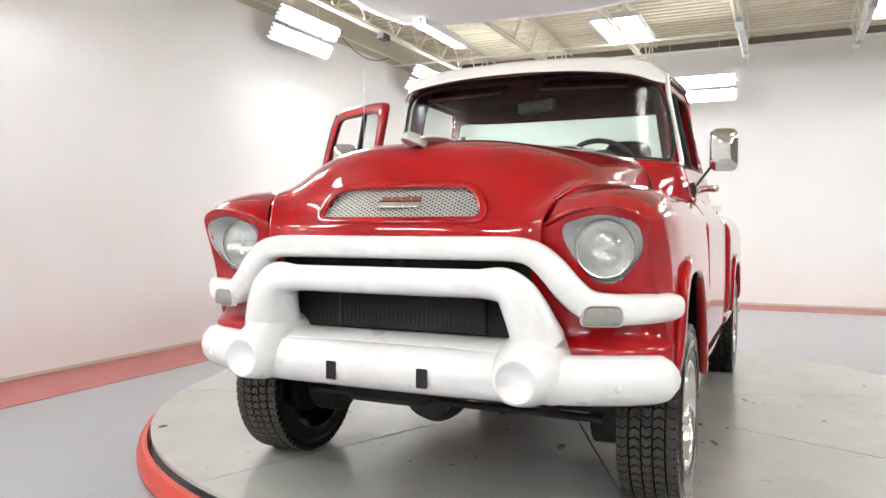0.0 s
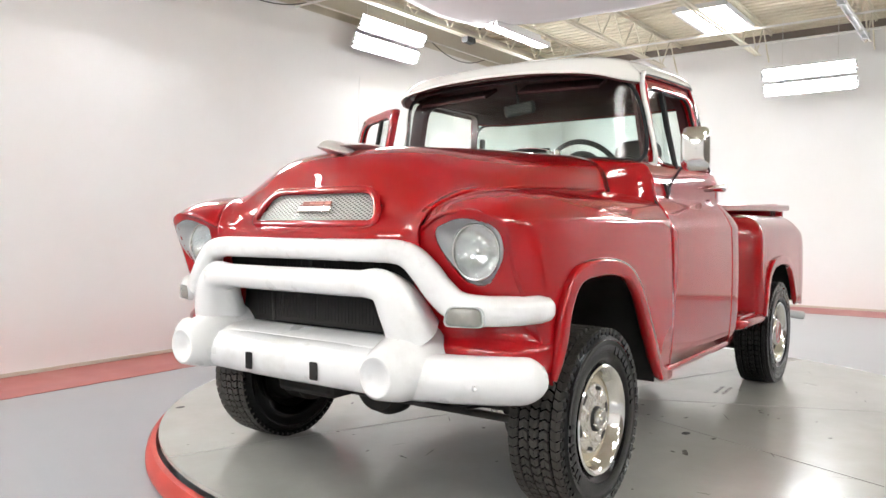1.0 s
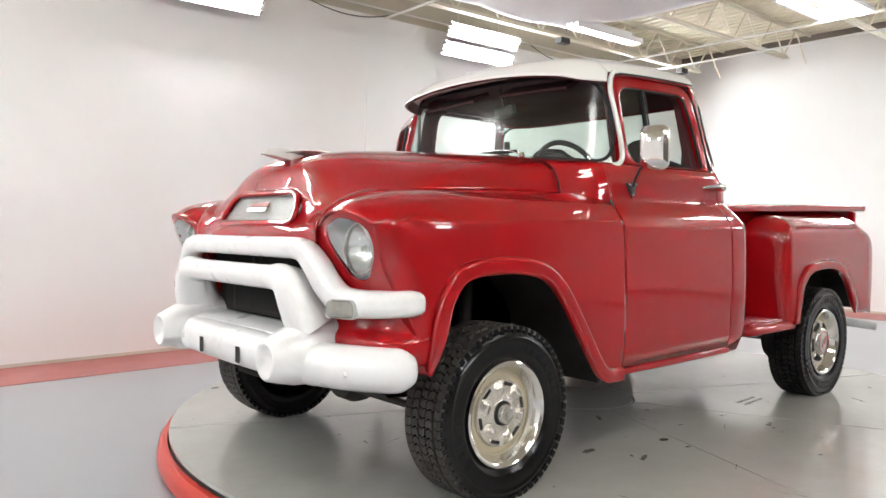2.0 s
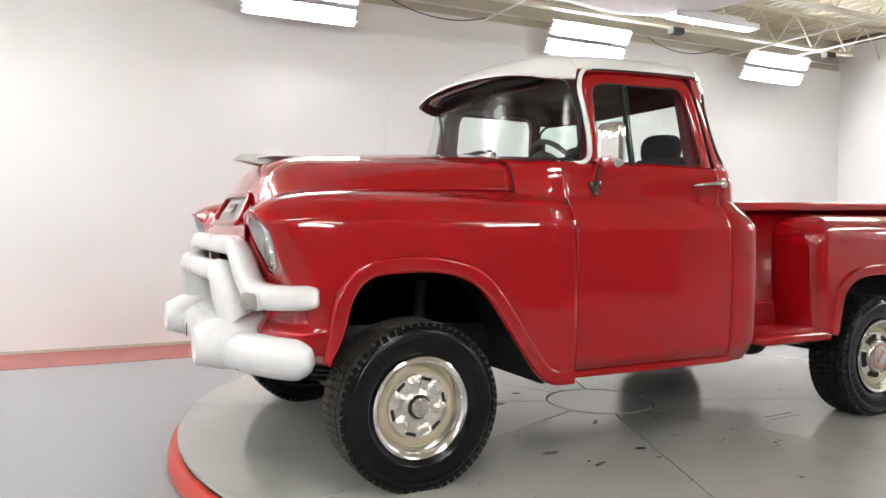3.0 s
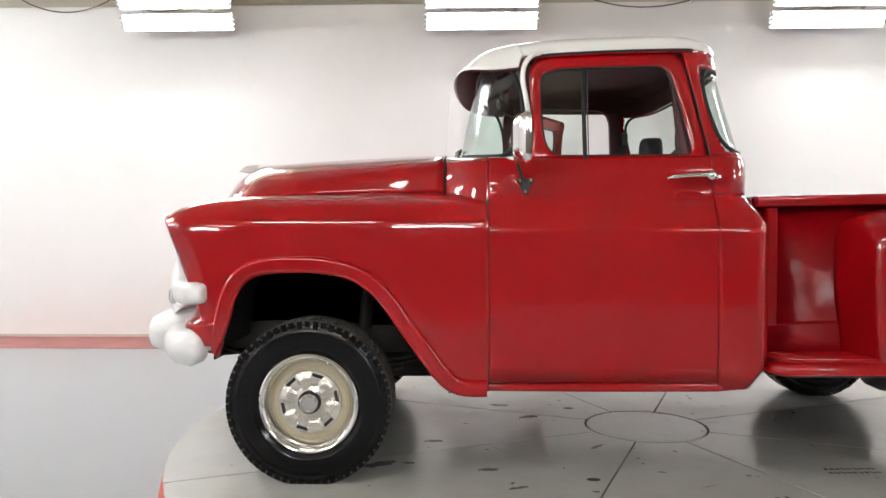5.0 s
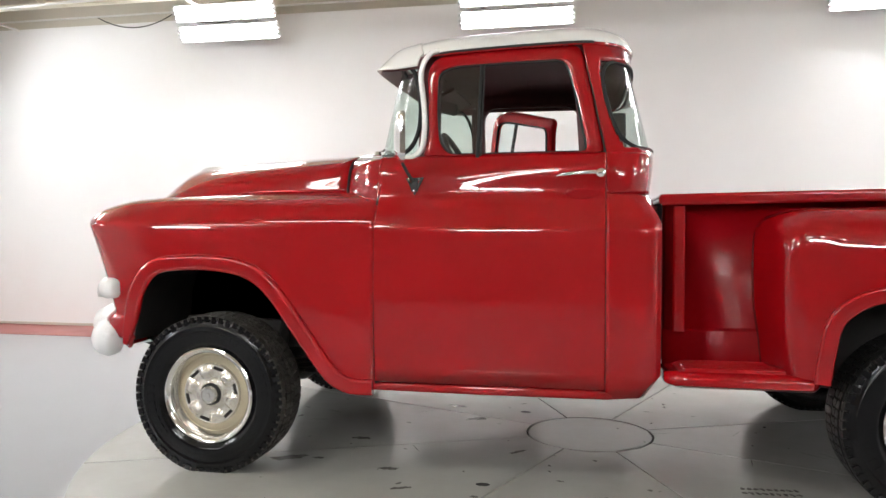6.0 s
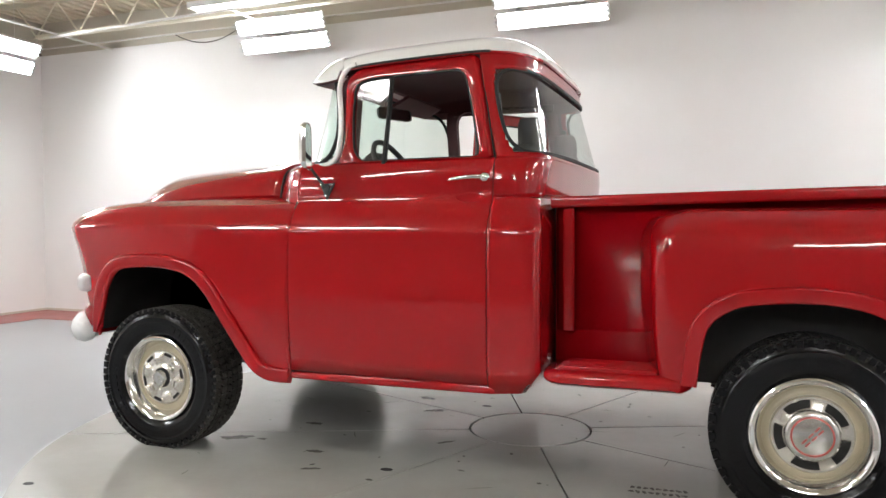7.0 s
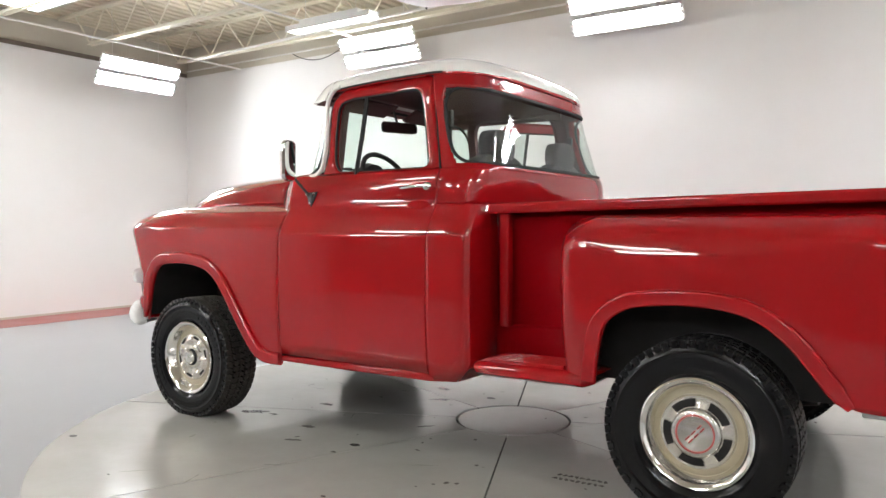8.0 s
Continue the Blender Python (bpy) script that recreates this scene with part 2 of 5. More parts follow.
wall("wall_back", FRONT, RIGHT, BACK, BACK + 0.2)
wall("wall_front", FRONT - 0.2, FRONT, NEAR, BACK + 0.2)
tagged(obj("wall_side", box(RIGHT, RIGHT + 0.2, NEAR, BACK + 0.2, FZ, DECKZ - 0.1), WALL, smooth=False), "plain white painted wall up to the roof deck", "wall", kind="structure")
# added behind the camera; closes the room and reflects little light
tagged(obj("wall_near", box(FRONT - 0.2, RIGHT + 0.2, NEAR - 0.2, NEAR, FZ, WTOP), NEARWALL, smooth=False), "unseen end wall, coloured dark to cut its bounce light", "wall", kind="structure")
for nm, b in (("upper_wall_back", (FRONT, RIGHT, BACK + 0.03, BACK + 0.2, WTOP, DECKZ)), ("upper_wall_front", (FRONT - 0.2, FRONT - 0.03, NEAR, BACK + 0.2, WTOP, DECKZ)), ("upper_wall_near", (FRONT - 0.2, RIGHT + 0.2, NEAR - 0.2, NEAR - 0.03, WTOP, DECKZ))):
    tagged(obj(nm, box(*b), TAN, smooth=False), "bare tan upper wall above the white paint", "wall", kind="structure")
tagged(obj("trim_front_wall", box(FRONT - 0.03, FRONT + 0.012, NEAR, BACK, WTOP, WTOP + 0.06), BROWN, smooth=False), "dark brown strip along the wall top", "trim", kind="structure")
tagged(obj("trim_side_wall", box(RIGHT - 0.03, RIGHT + 0.2, NEAR, BACK + 0.2, DECKZ - 0.1, DECKZ), BROWN, smooth=False), "dark brown ledger beam under the roof deck", "beam", kind="structure")
# painted red border on the floor
RB = 0.78
for nm, b in (("floor_border_back", (FRONT, RIGHT, BACK - RB, BACK)), ("floor_border_front", (FRONT, FRONT + RB, NEAR + RB, BACK - RB)), ("floor_border_side", (RIGHT - RB, RIGHT, NEAR + RB, BACK - RB)), ("floor_border_near", (FRONT, RIGHT, NEAR, NEAR + RB))):
    tagged(obj(nm, box(b[0], b[1], b[2], b[3], FZ + 0.001, FZ + 0.004), REDFLOOR, smooth=False), "faded red painted border along the wall", "floor stripe", kind="structure")
for nm, b in (("baseboard_back", (FRONT, RIGHT, BACK - 0.012, BACK)), ("baseboard_front", (FRONT, FRONT + 0.012, NEAR, BACK - 0.012)), ("baseboard_side", (RIGHT - 0.012, RIGHT, NEAR, BACK - 0.012))):
    tagged(obj(nm, box(b[0], b[1], b[2], b[3], FZ + 0.006, FZ + 0.035), TAN, smooth=False), "thin dirty strip along the foot of the wall", "baseboard", kind="structure")

# corrugated roof deck: ribs run across the room
rows, x = [], FRONT - 0.2
while x < RIGHT + 0.2:
    for dx, dz in ((0, 0), (0.085, 0), (0.105, 0.04), (0.14, 0.04)):
        rows.append([(x + dx, NEAR - 0.2, DECKZ + dz), (x + dx, BACK + 0.2, DECKZ + dz)])
    x += 0.16
v, f = grid(rows)
v2, f2 = box(FRONT - 0.2, RIGHT + 0.2, NEAR - 0.2, BACK + 0.2, DECKZ + 0.06, DECKZ + 0.12)
tagged(obj("ceiling", merge((v, f), (v2, f2)), DECK, smooth=False), "cream painted corrugated steel roof deck", "ceiling", kind="structure")


def joist():
    """An open web steel joist, its length along x, top at the deck."""
    root = thing("roof_joist", (0, 0, 0), "cream painted open web steel roof joist", "roof joist", "joists under the deck")
    x0, x1 = FRONT + 0.1, RIGHT - 0.1
    zb, zt = 3.50, DECKZ - 0.004
    for nm, z, h in (("bottom_chord", zb, 0.05), ("top_chord", zt - 0.045, 0.045)):
        for s in (-1, 1):
            e = 0.75 if "bottom" in nm else 0.0
            part(nm, merge(box(x0 + e, x1 - e, s * 0.006, s * 0.045, z + (h - 0.007 if "top" in nm else 0), z + (h if "top" in nm else 0.007)), box(x0 + e, x1 - e, s * 0.006, s * 0.012, z, z + h)), JOIST, root, smooth=False)
    webs, x, up = [], x0 + 0.39, False
    while x < x1 - 0.4:
        a, b = (x, 0, zb + 0.02), (x + 0.36, 0, zt - 0.02)
        if not up:
            a, b = (x, 0, zt - 0.02), (x + 0.36, 0, zb + 0.02)
        webs.append(sweep([a, b], circle(0.011, 8), ref=(0, 1, 0)))
        x, up = x + 0.36, not up
    part("web", merge(*webs), JOIST, root)
    return root


jo = joist()
jo.location.y = 3.36
for k in range(1, 10):
    copy_thing(jo, pose(0, 3.36 - 1.38 * k, 0))


def bank(n, length, label, mat=TUBE, tubes_gap=0.052, tilt=0.0, drop=0.35, split=True):
    """A lamp bank of bare tubes: a shallow reflector with sockets; faces -z, long along x."""
    root = thing("tube_lamp", (0, 0, 0), label, "lamp", "tube lamp banks")
    m = n // 2 if split else n
    w = m * tubes_gap + 0.034
    for c in (-w / 2 - 0.024, w / 2 + 0.024) if split else (0.0,):
        pan = merge(box(-length / 2, length / 2, c - w / 2, c + w / 2, 0.02, 0.035), box(-length / 2, length / 2, c - w / 2, c - w / 2 + 0.004, -0.03, 0.02), box(-length / 2, length / 2, c + w / 2 - 0.004, c + w / 2, -0.03, 0.02))
        part("reflector", pan, STEEL, root, smooth=False)
        part("ballast_box", box(-length * 0.35, length * 0.35, c - 0.05, c + 0.05, 0.037, 0.085), STEEL, root, smooth=False, bevel=0.004)
        for k in range(m):
            y = c + (k - (m - 1) / 2) * tubes_gap
            part("tube", moved(lathe([(0.0, -length / 2 + 0.02), (0.017, -length / 2 + 0.02), (0.019, -length / 2 + 0.03), (0.019, length / 2 - 0.03), (0.017, length / 2 - 0.02), (0.0, length / 2 - 0.02)], 12, "x"), Matrix.Translation((0, y, -0.006))), mat, root)
            for s in (-1, 1):
                part("socket", box(s * length / 2 - 0.018, s * length / 2 + 0.018, y - 0.014, y + 0.014, -0.022, 0.019), ALU, root, smooth=False)
    if split:
        for q in (-length * 0.3, length * 0.3):
            part("cross_bar", box(q - 0.02, q + 0.02, -w, w, 0.036, 0.05), ALU, root, smooth=False)
    for s in (-1, 1):
        part("hanger", sweep([(s * length * 0.3, 0, 0.08), (s * length * 0.3, -math.sin(radians(tilt)) * drop, 0.08 + math.cos(radians(tilt)) * drop)], circle(0.003, 6), ref=(0, 1, 0)), PIPE, root)
    return root


LAB = "lit fluorescent tube bank hung before the white wall"
lamp = bank(6, 1.18, LAB, tubes_gap=0.049, tilt=60, drop=0.64)
lamp.matrix_basis = pose(-2.38, 3.80, 3.36, -60, 0, 0)
for x, y, z in ((0.85, 3.85, 3.36), (4.49, 3.9, 3.36), (7.72, 3.83, 3.33)):
    copy_thing(lamp, pose(x, y, z, -60, 0, 0))
# the same banks before the other walls
for y in (-0.6, -3.9):
    copy_thing(lamp, pose(-6.1, y, 3.25, -60, 0, 90))
low = bank(6, 1.18, LAB, SIDETUBE, tubes_gap=0.049, tilt=60, drop=0.84)
low.matrix_basis = pose(8.75, -0.05, 3.12, -60, 0, -90)
copy_thing(low, pose(-5.58, 2.55, 3.17, -60, 0, 90))
copy_thing(low, pose(8.75, -3.6, 3.12, -60, 0, -90))
for x in (-4.6, 0.35, 5.05):
    copy_thing(lamp, pose(x, -8.0, 3.36, -60, 0, 180))

# ---- the turntable ----
TX, TY, TR = 1.632, -0.028, 2.44
table = thing("turntable", (TX, TY, FZ), "round grey car turntable with a red skirt", "turntable")
HT = -FZ
part("drum", lathe([(0.0, 0.01), (TR - 0.14, 0.01), (TR - 0.14, HT - 0.02), (0.0, HT - 0.02)], 96, "z"), BLACK, table)
# the fixed skirt sits a little off the plate's centre
skirt = lathe([(TR - 0.045, HT - 0.060), (TR - 0.035, HT - 0.045), (TR - 0.010, HT - 0.048), (TR + 0.008, HT - 0.075), (TR + 0.016, HT - 0.11), (TR + 0.016, 0.02), (TR + 0.006, 0.004), (TR - 0.045, 0.004)], 128, "z", closed=True)
part("skirt", moved(skirt, Matrix.Translation((-0.028, 0.049, 0))), REDSKIRT, table, "glossy red rolled steel skirt")
part("hub_plate", lathe([(0.0, HT), (0.30, HT), (0.3115, HT), (0.315, HT - 0.0035), (0.315, HT - 0.018), (0.0, HT - 0.018)], 64, "z"), PLATE, table, "round grey centre plate")
for k in range(8):
    a0, a1 = radians(-22.5 + 45 * k + 0.4), radians(22.5 + 45 * k + 0.4)
    n, g = 20, 0.004
    ring_in, ring_out = [], []
    for i in range(n + 1):
        for r, out in ((0.325, ring_in), (TR, ring_out)):
            e = g / r
            a = a0 + e + (a1 - a0 - 2 * e) * i / n
            out.append((r * math.cos(a), r * math.sin(a)))
    loop = ring_in + ring_out[::-1]
    m = len(loop)
    verts = [(x, y, HT) for x, y in loop] + [(x, y, HT - 0.018) for x, y in loop]
    faces = [(i, i + 1, m - 2 - i, m - 1 - i) for i in range(n)] + [(i, (i + 1) % m, m + (i + 1) % m, m + i) for i in range(m)]
    faces += [(m + i, m + m - 1 - i, m + m - 2 - i, m + i + 1) for i in range(n)]
    part("floor_plate", (verts, faces), PLATE, table, smooth=False)

# ---- the truck ----
YC = -0.03
truck = thing("pickup_truck", (0, YC, 0), "glossy red vintage step-side pickup truck with white roof and bumper", "pickup truck")
SIDES = (("driver", -1), ("passenger", 1))


def both(s, vf):
    return vf if s > 0 else flip_y(vf)


# half widths of the cab and doors at heights
PROF = np.array([(0.385, 0.918), (0.40, 0.93), (0.45, 0.942), (0.60, 0.952), (0.80, 0.956), (0.95, 0.952), (1.045, 0.9485), (1.062, 0.947), (1.072, 0.943), (1.085, 0.937), (1.12, 0.920), (1.16, 0.895), (1.185, 0.870), (1.20, 0.862), (1.25, 0.858), (1.31, 0.845), (1.35, 0.822), (1.375, 0.797), (1.42, 0.786), (1.60, 0.757), (1.76, 0.728), (1.82, 0.700)])


PZ = np.linspace(0.385, 1.82, 720)
PY = np.interp(PZ, PROF[:, 0], PROF[:, 1])
SOFT = np.convolve(np.pad(PY, 24, "edge"), np.hanning(51)[1:-1] / np.hanning(51).sum(), "valid")
PY = PY + (SOFT - PY) * np.clip((PZ - 1.12) / 0.05, 0, 1)      # rounded above the belt crease


def half(z):
    return np.interp(z, PZ, PY)


def flare(x, z):
    """The cab widens to the rear above the belt line."""
    a, b = min(1.0, max(0.0, (x - 0.9) / 0.75)), min(1.0, max(0.0, (z - 1.22) / 0.16))
    return 0.028 * a * a * (3 - 2 * a) * b * b * (3 - 2 * b)


# front fenders
LOW = [(-0.425, 0.54), (-0.378, 0.54), (-0.345, 0.66), (-0.305, 0.79), (-0.225, 0.868), (-0.07, 0.888), (0.08, 0.882), (0.20, 0.85), (0.295, 0.775), (0.41, 0.615), (0.53, 0.455), (0.60, 0.402), (0.66, 0.39), (0.7515, 0.39)]
SEAM = np.array([(-0.62, 0.557, 1.065), (-0.60, 0.565, 1.10), (-0.55, 0.595, 1.155), (-0.45, 0.635, 1.19), (-0.30, 0.665, 1.203), (-0.1, 0.69, 1.212), (0.2, 0.71, 1.219), (0.56, 0.722, 1.222), (0.75, 0.73, 1.215)])


def seam(x):
    return np.interp(x, SEAM[:, 0], SEAM[:, 1]), np.interp(x, SEAM[:, 0], SEAM[:, 2])


def fender_ctrl():
    rows = [
        [(-0.62, 0.557, 1.065), (-0.648, 0.65, 1.108), (-0.652, 0.745, 1.122), (-0.642, 0.83, 1.112), (-0.618, 0.876, 1.085), (-0.598, 0.887, 1.047), (-0.545, 0.888, 0.90), (-0.46, 0.929, 0.72), (-0.40, 0.935, 0.54)],
        [(-0.565, 0.585, 1.142), (-0.575, 0.66, 1.158), (-0.58, 0.75, 1.165), (-0.575, 0.835, 1.148), (-0.555, 0.90, 1.105), (-0.54, 0.922, 1.058), (-0.468, 0.935, 0.90), (-0.412, 0.942, 0.72), (-0.374, 0.94, 0.54)],
        [(-0.46, 0.632, 1.187), (-0.46, 0.69, 1.193), (-0.46, 0.77, 1.193), (-0.46, 0.85, 1.17), (-0.45, 0.915, 1.115), (-0.445, 0.934, 1.062), (-0.42, 0.942, 0.95), (-0.38, 0.946, 0.80), (-0.345, 0.944, 0.66)],
        [(-0.35, 0.655, 1.199), (-0.35, 0.71, 1.205), (-0.35, 0.785, 1.202), (-0.35, 0.86, 1.176), (-0.345, 0.922, 1.118), (-0.34, 0.942, 1.066), (-0.33, 0.948, 0.98), (-0.315, 0.95, 0.88), (-0.305, 0.947, 0.79)],
    ]
    for (x, z) in LOW[4:]:
        xt = x if x > -0.15 else x - 0.01
        ys, zs = seam(xt)
        k = min(1.0, max(0.0, (x - 0.3) / 0.45))
        rows.append([(xt, ys, zs), (xt, 0.76, zs + 0.002 - 0.004 * k), (xt, 0.815, 1.203 - 0.002 * k), (xt, 0.88, 1.172 - 0.004 * k), (xt, 0.928 - 0.006 * k, 1.112), (xt, 0.944 - 0.004 * k, 1.068), (xt, 0.952, 0.98 * 0.6 + 0.4 * (1.0 + z) / 2), (xt, 0.955, 0.35 * 1.0 + 0.65 * z), (x, 0.952 - 0.02 * k, z)])
    return rows


HO = resample(outline([(0.605, 1.06), (0.74, 1.105), (0.863, 1.07), (0.869, 0.98), (0.79, 0.870), (0.71, 0.872), (0.625, 0.985)], [0.06, 0.09, 0.06, 0.07, 0.06, 0.06, 0.06]), 72)


def inside(y, z, loop):
    c = False
    for (a, b), (d, e) in zip(loop, np.roll(loop, 1, 0)):
        if (b > z) != (e > z) and y < (d - a) * (z - b) / (e - b) + a:
            c = not c
    return c


def rows_fine(rows):
    return patch(rows, 12, 4)


fctrl = fender_ctrl()
for nm, s in SIDES:
    fender = part("front_fender", both(s, grid(patch(fctrl, 5, 5))), RED, truck, solid=0.012)
    # rolled lip round the wheel arch
    lip = crs([(-0.395, 0.95, 0.55), (-0.362, 0.955, 0.66), (-0.325, 0.957, 0.80), (-0.24, 0.958, 0.895), (-0.08, 0.958, 0.918), (0.08, 0.958, 0.912), (0.21, 0.957, 0.878), (0.315, 0.957, 0.795), (0.435, 0.956, 0.63), (0.555, 0.95, 0.465), (0.62, 0.944, 0.415), (0.68, 0.936, 0.402), (0.745, 0.934, 0.402)], 6)
    part("wheel_arch_lip", both(s, sweep(lip, rrect(0.070, 0.040, 0.018, 6), ref=(0, 1, 0), scale=np.interp(np.arange(len(lip)), [0, 3, 8], [0.35, 0.7, 1.0]))), RED, fender)
    # face below and round the headlight
    outer = patch([r[:1] + r[2:] for r in fctrl[:2]], 1, 6)[0]
    inner = np.array([(-0.615 + 0.10 * k, 0.50, 1.05 - 0.53 * k) for k in np.linspace(0, 1, len(outer)) ** 0.8])
    rows = [outer + (inner - outer) * k + np.array((0.012 * math.sin(math.pi * k), 0, 0)) for k in np.linspace(0, 1, 8)]
    part("front_valance", both(s, grid(rows_fine(rows), keep=lambda c: not inside(c[1], c[2], HO))), RED, fender, solid=0.006)
    # inner wheel well
    well = [[(x, y, z) for x, z in ((-0.385, 0.56), (-0.37, 0.75), (-0.30, 0.93), (0.0, 0.99), (0.30, 0.93), (0.52, 0.70), (0.64, 0.40))] for y in (0.935, 0.42)]
    part("wheel_well", both(s, merge(grid(well), ([(x, 0.42, z) for x, z in ((-0.385, 0.50), (-0.37, 0.75), (-0.30, 0.93), (0.0, 0.99), (0.30, 0.93), (0.52, 0.70), (0.64, 0.40), (0.62, 0.35), (0.06, 0.35))], [(0, 1, 2, 3, 4, 5, 6, 7, 8)]))), BLACK, fender)
    part("splash_panel", both(s, box(0.585, 0.60, 0.45, 0.925, 0.38, 0.76)), BLACK, fender, smooth=False)

# hood, with the opening for the mesh in its nose
HC = [
    [(0.56, 0, 1.443), (0.56, 0.24, 1.437), (0.56, 0.43, 1.415), (0.56, 0.58, 1.390), (0.56, 0.676, 1.342), (0.56, 0.719, 1.228)],
    [(0.2, 0, 1.428), (0.2, 0.24, 1.421), (0.2, 0.42, 1.398), (0.2, 0.56, 1.368), (0.2, 0.658, 1.318), (0.2, 0.706, 1.227)],
    [(-0.15, 0, 1.409), (-0.15, 0.22, 1.403), (-0.15, 0.39, 1.378), (-0.15, 0.525, 1.340), (-0.15, 0.628, 1.282), (-0.15, 0.682, 1.219)],
    [(-0.34, 0, 1.386), (-0.34, 0.2, 1.382), (-0.34, 0.36, 1.36), (-0.34, 0.485, 1.313), (-0.34, 0.592, 1.247), (-0.34, 0.655, 1.208)],
    [(-0.458, 0, 1.340), (-0.457, 0.19, 1.336), (-0.455, 0.335, 1.308), (-0.463, 0.44, 1.252), (-0.466, 0.55, 1.202), (-0.462, 0.628, 1.193)],
    [(-0.532, 0, 1.235), (-0.528, 0.19, 1.229), (-0.524, 0.34, 1.204), (-0.532, 0.43, 1.162), (-0.547, 0.51, 1.139), (-0.556, 0.583, 1.153)],
    [(-0.585, 0, 1.135), (-0.58, 0.19, 1.132), (-0.565, 0.34, 1.115), (-0.575, 0.43, 1.098), (-0.592, 0.50, 1.094), (-0.603, 0.556, 1.102)],
    [(-0.628, 0, 1.058), (-0.627, 0.19, 1.057), (-0.622, 0.34, 1.052), (-0.615, 0.43, 1.05), (-0.613, 0.50, 1.052), (-0.622, 0.548, 1.062)],
    [(-0.632, 0, 0.985), (-0.632, 0.19, 0.985), (-0.63, 0.34, 0.985), (-0.625, 0.43, 0.985), (-0.622, 0.50, 0.985), (-0.62, 0.548, 0.985)],
]
full = [[(x, -y, z) for x, y, z in r[:0:-1]] + r for r in HC]
hp = patch(full, 8, 7)


def nose(y, z):
    """The hood's face at the nose, from its width and height."""
    i = np.argmin(((hp[30:, :, 1:] - (y, z)) ** 2).sum(-1))
    return hp[30:].reshape(-1, 3)[i][0]


mesh_loop = resample(outline([(-0.345, 1.078), (0.345, 1.078), (0.285, 1.208), (-0.285, 1.208)], [0.05, 0.05, 0.08, 0.08]), 96)


hood = part("hood", grid(hp, keep=lambda c: not (c[0] < -0.45 and inside(c[1], c[2], mesh_loop))), RED, truck, "long red hood with a mesh grille in its nose", solid=0.008)


def slope(z):
    return np.interp(z, [0.985, 1.058, 1.135, 1.235, 1.34], [-0.632, -0.628, -0.585, -0.53, -0.455])


def on_nose(y, z, out=0.0):
    return (slope(z) + 0.13 * y * y - out, y, z)


part("grille_rim", sweep([on_nose(y, z, 0.002) for y, z in mesh_loop], rrect(0.03, 0.022, 0.010), closed=True, ref=(-1, 0, 0.6)), RED, hood)
strands = []
for sgn in (-1, 1):
    for k in range(-24, 25):
        pts = []
        for z in np.linspace(1.07, 1.214, 13):
            y = k * 0.025 + sgn * (z - 1.14) * 2.1
            if inside(y, z, mesh_loop):
                pts.append(on_nose(y, z, -0.018 - 0.002 * sgn))
        if len(pts) > 1:
            strands.append(sweep(pts, rrect(0.0052, 0.003, 0.001, 1), ref=(-1, 0, 0.5)))
tagged(part("grille_mesh", merge(*strands), MESH, hood, "bright expanded metal mesh"), kind="stuff")
part("grille_backing", grid([[(slope(z) + 0.13 * y * y + 0.05, y, z) for y in np.linspace(-0.36, 0.36, 9)] for z in np.linspace(1.06, 1.22, 5)]), BLACK, hood)
badge = merge(*[box(-0.003, 0.003, y, y + 0.034, 0.003, 0.017) for y in (-0.080, -0.040, 0.0, 0.040)], box(-0.004, 0.004, -0.085, 0.085, -0.002, 0.002))
BM = Matrix.Translation((slope(1.15) + 0.004, 0, 1.15)) @ pose(0, 0, 0, 0, 30, 0)
part("badge", moved(badge, BM), SCRIPTRED, hood, "worn faded red badge bars", smooth=False)
part("badge_bar", moved(box(-0.006, 0.004, -0.088, 0.088, -0.030, -0.006), BM), SATIN, hood, smooth=False, bevel=0.003)
# bird-like hood ornament: plain swept wings
orn = patch([[(-0.60, 0.0, 1.405), (-0.60, 0.0, 1.405), (-0.60, 0.0, 1.405)], [(-0.555, -0.022, 1.398), (-0.56, 0, 1.432), (-0.555, 0.022, 1.398)], [(-0.47, -0.034, 1.385), (-0.48, 0, 1.436), (-0.47, 0.034, 1.385)], [(-0.38, -0.022, 1.38), (-0.38, 0, 1.416), (-0.38, 0.022, 1.38)], [(-0.25, 0, 1.385), (-0.25, 0, 1.392), (-0.25, 0, 1.385)]], 5, 5)
wing = patch([[(-0.51, 0.0, 1.415), (-0.45, 0.0, 1.421), (-0.38, 0.0, 1.412)], [(-0.46, 0.040, 1.428), (-0.41, 0.046, 1.432), (-0.35, 0.05, 1.422)], [(-0.38, 0.068, 1.432), (-0.34, 0.074, 1.432), (-0.29, 0.078, 1.427)]], 4, 4)
part("hood_ornament", moved(merge(grid(orn), grid(wing), flip_y(grid(wing))), Matrix.Translation((0.035, 0, -0.026))), PEWTER, hood, "pale metal winged hood ornament", solid=0.008)

# cowl between hood and windscreen
fine = patch(fctrl, 6, 6).reshape(-1, 3)


def fender_z(x, y):
    q = fine[fine[:, 2] > 1.05]
    return float(q[np.argmin(((q[:, :2] - (x, y)) ** 2).sum(1))][2])


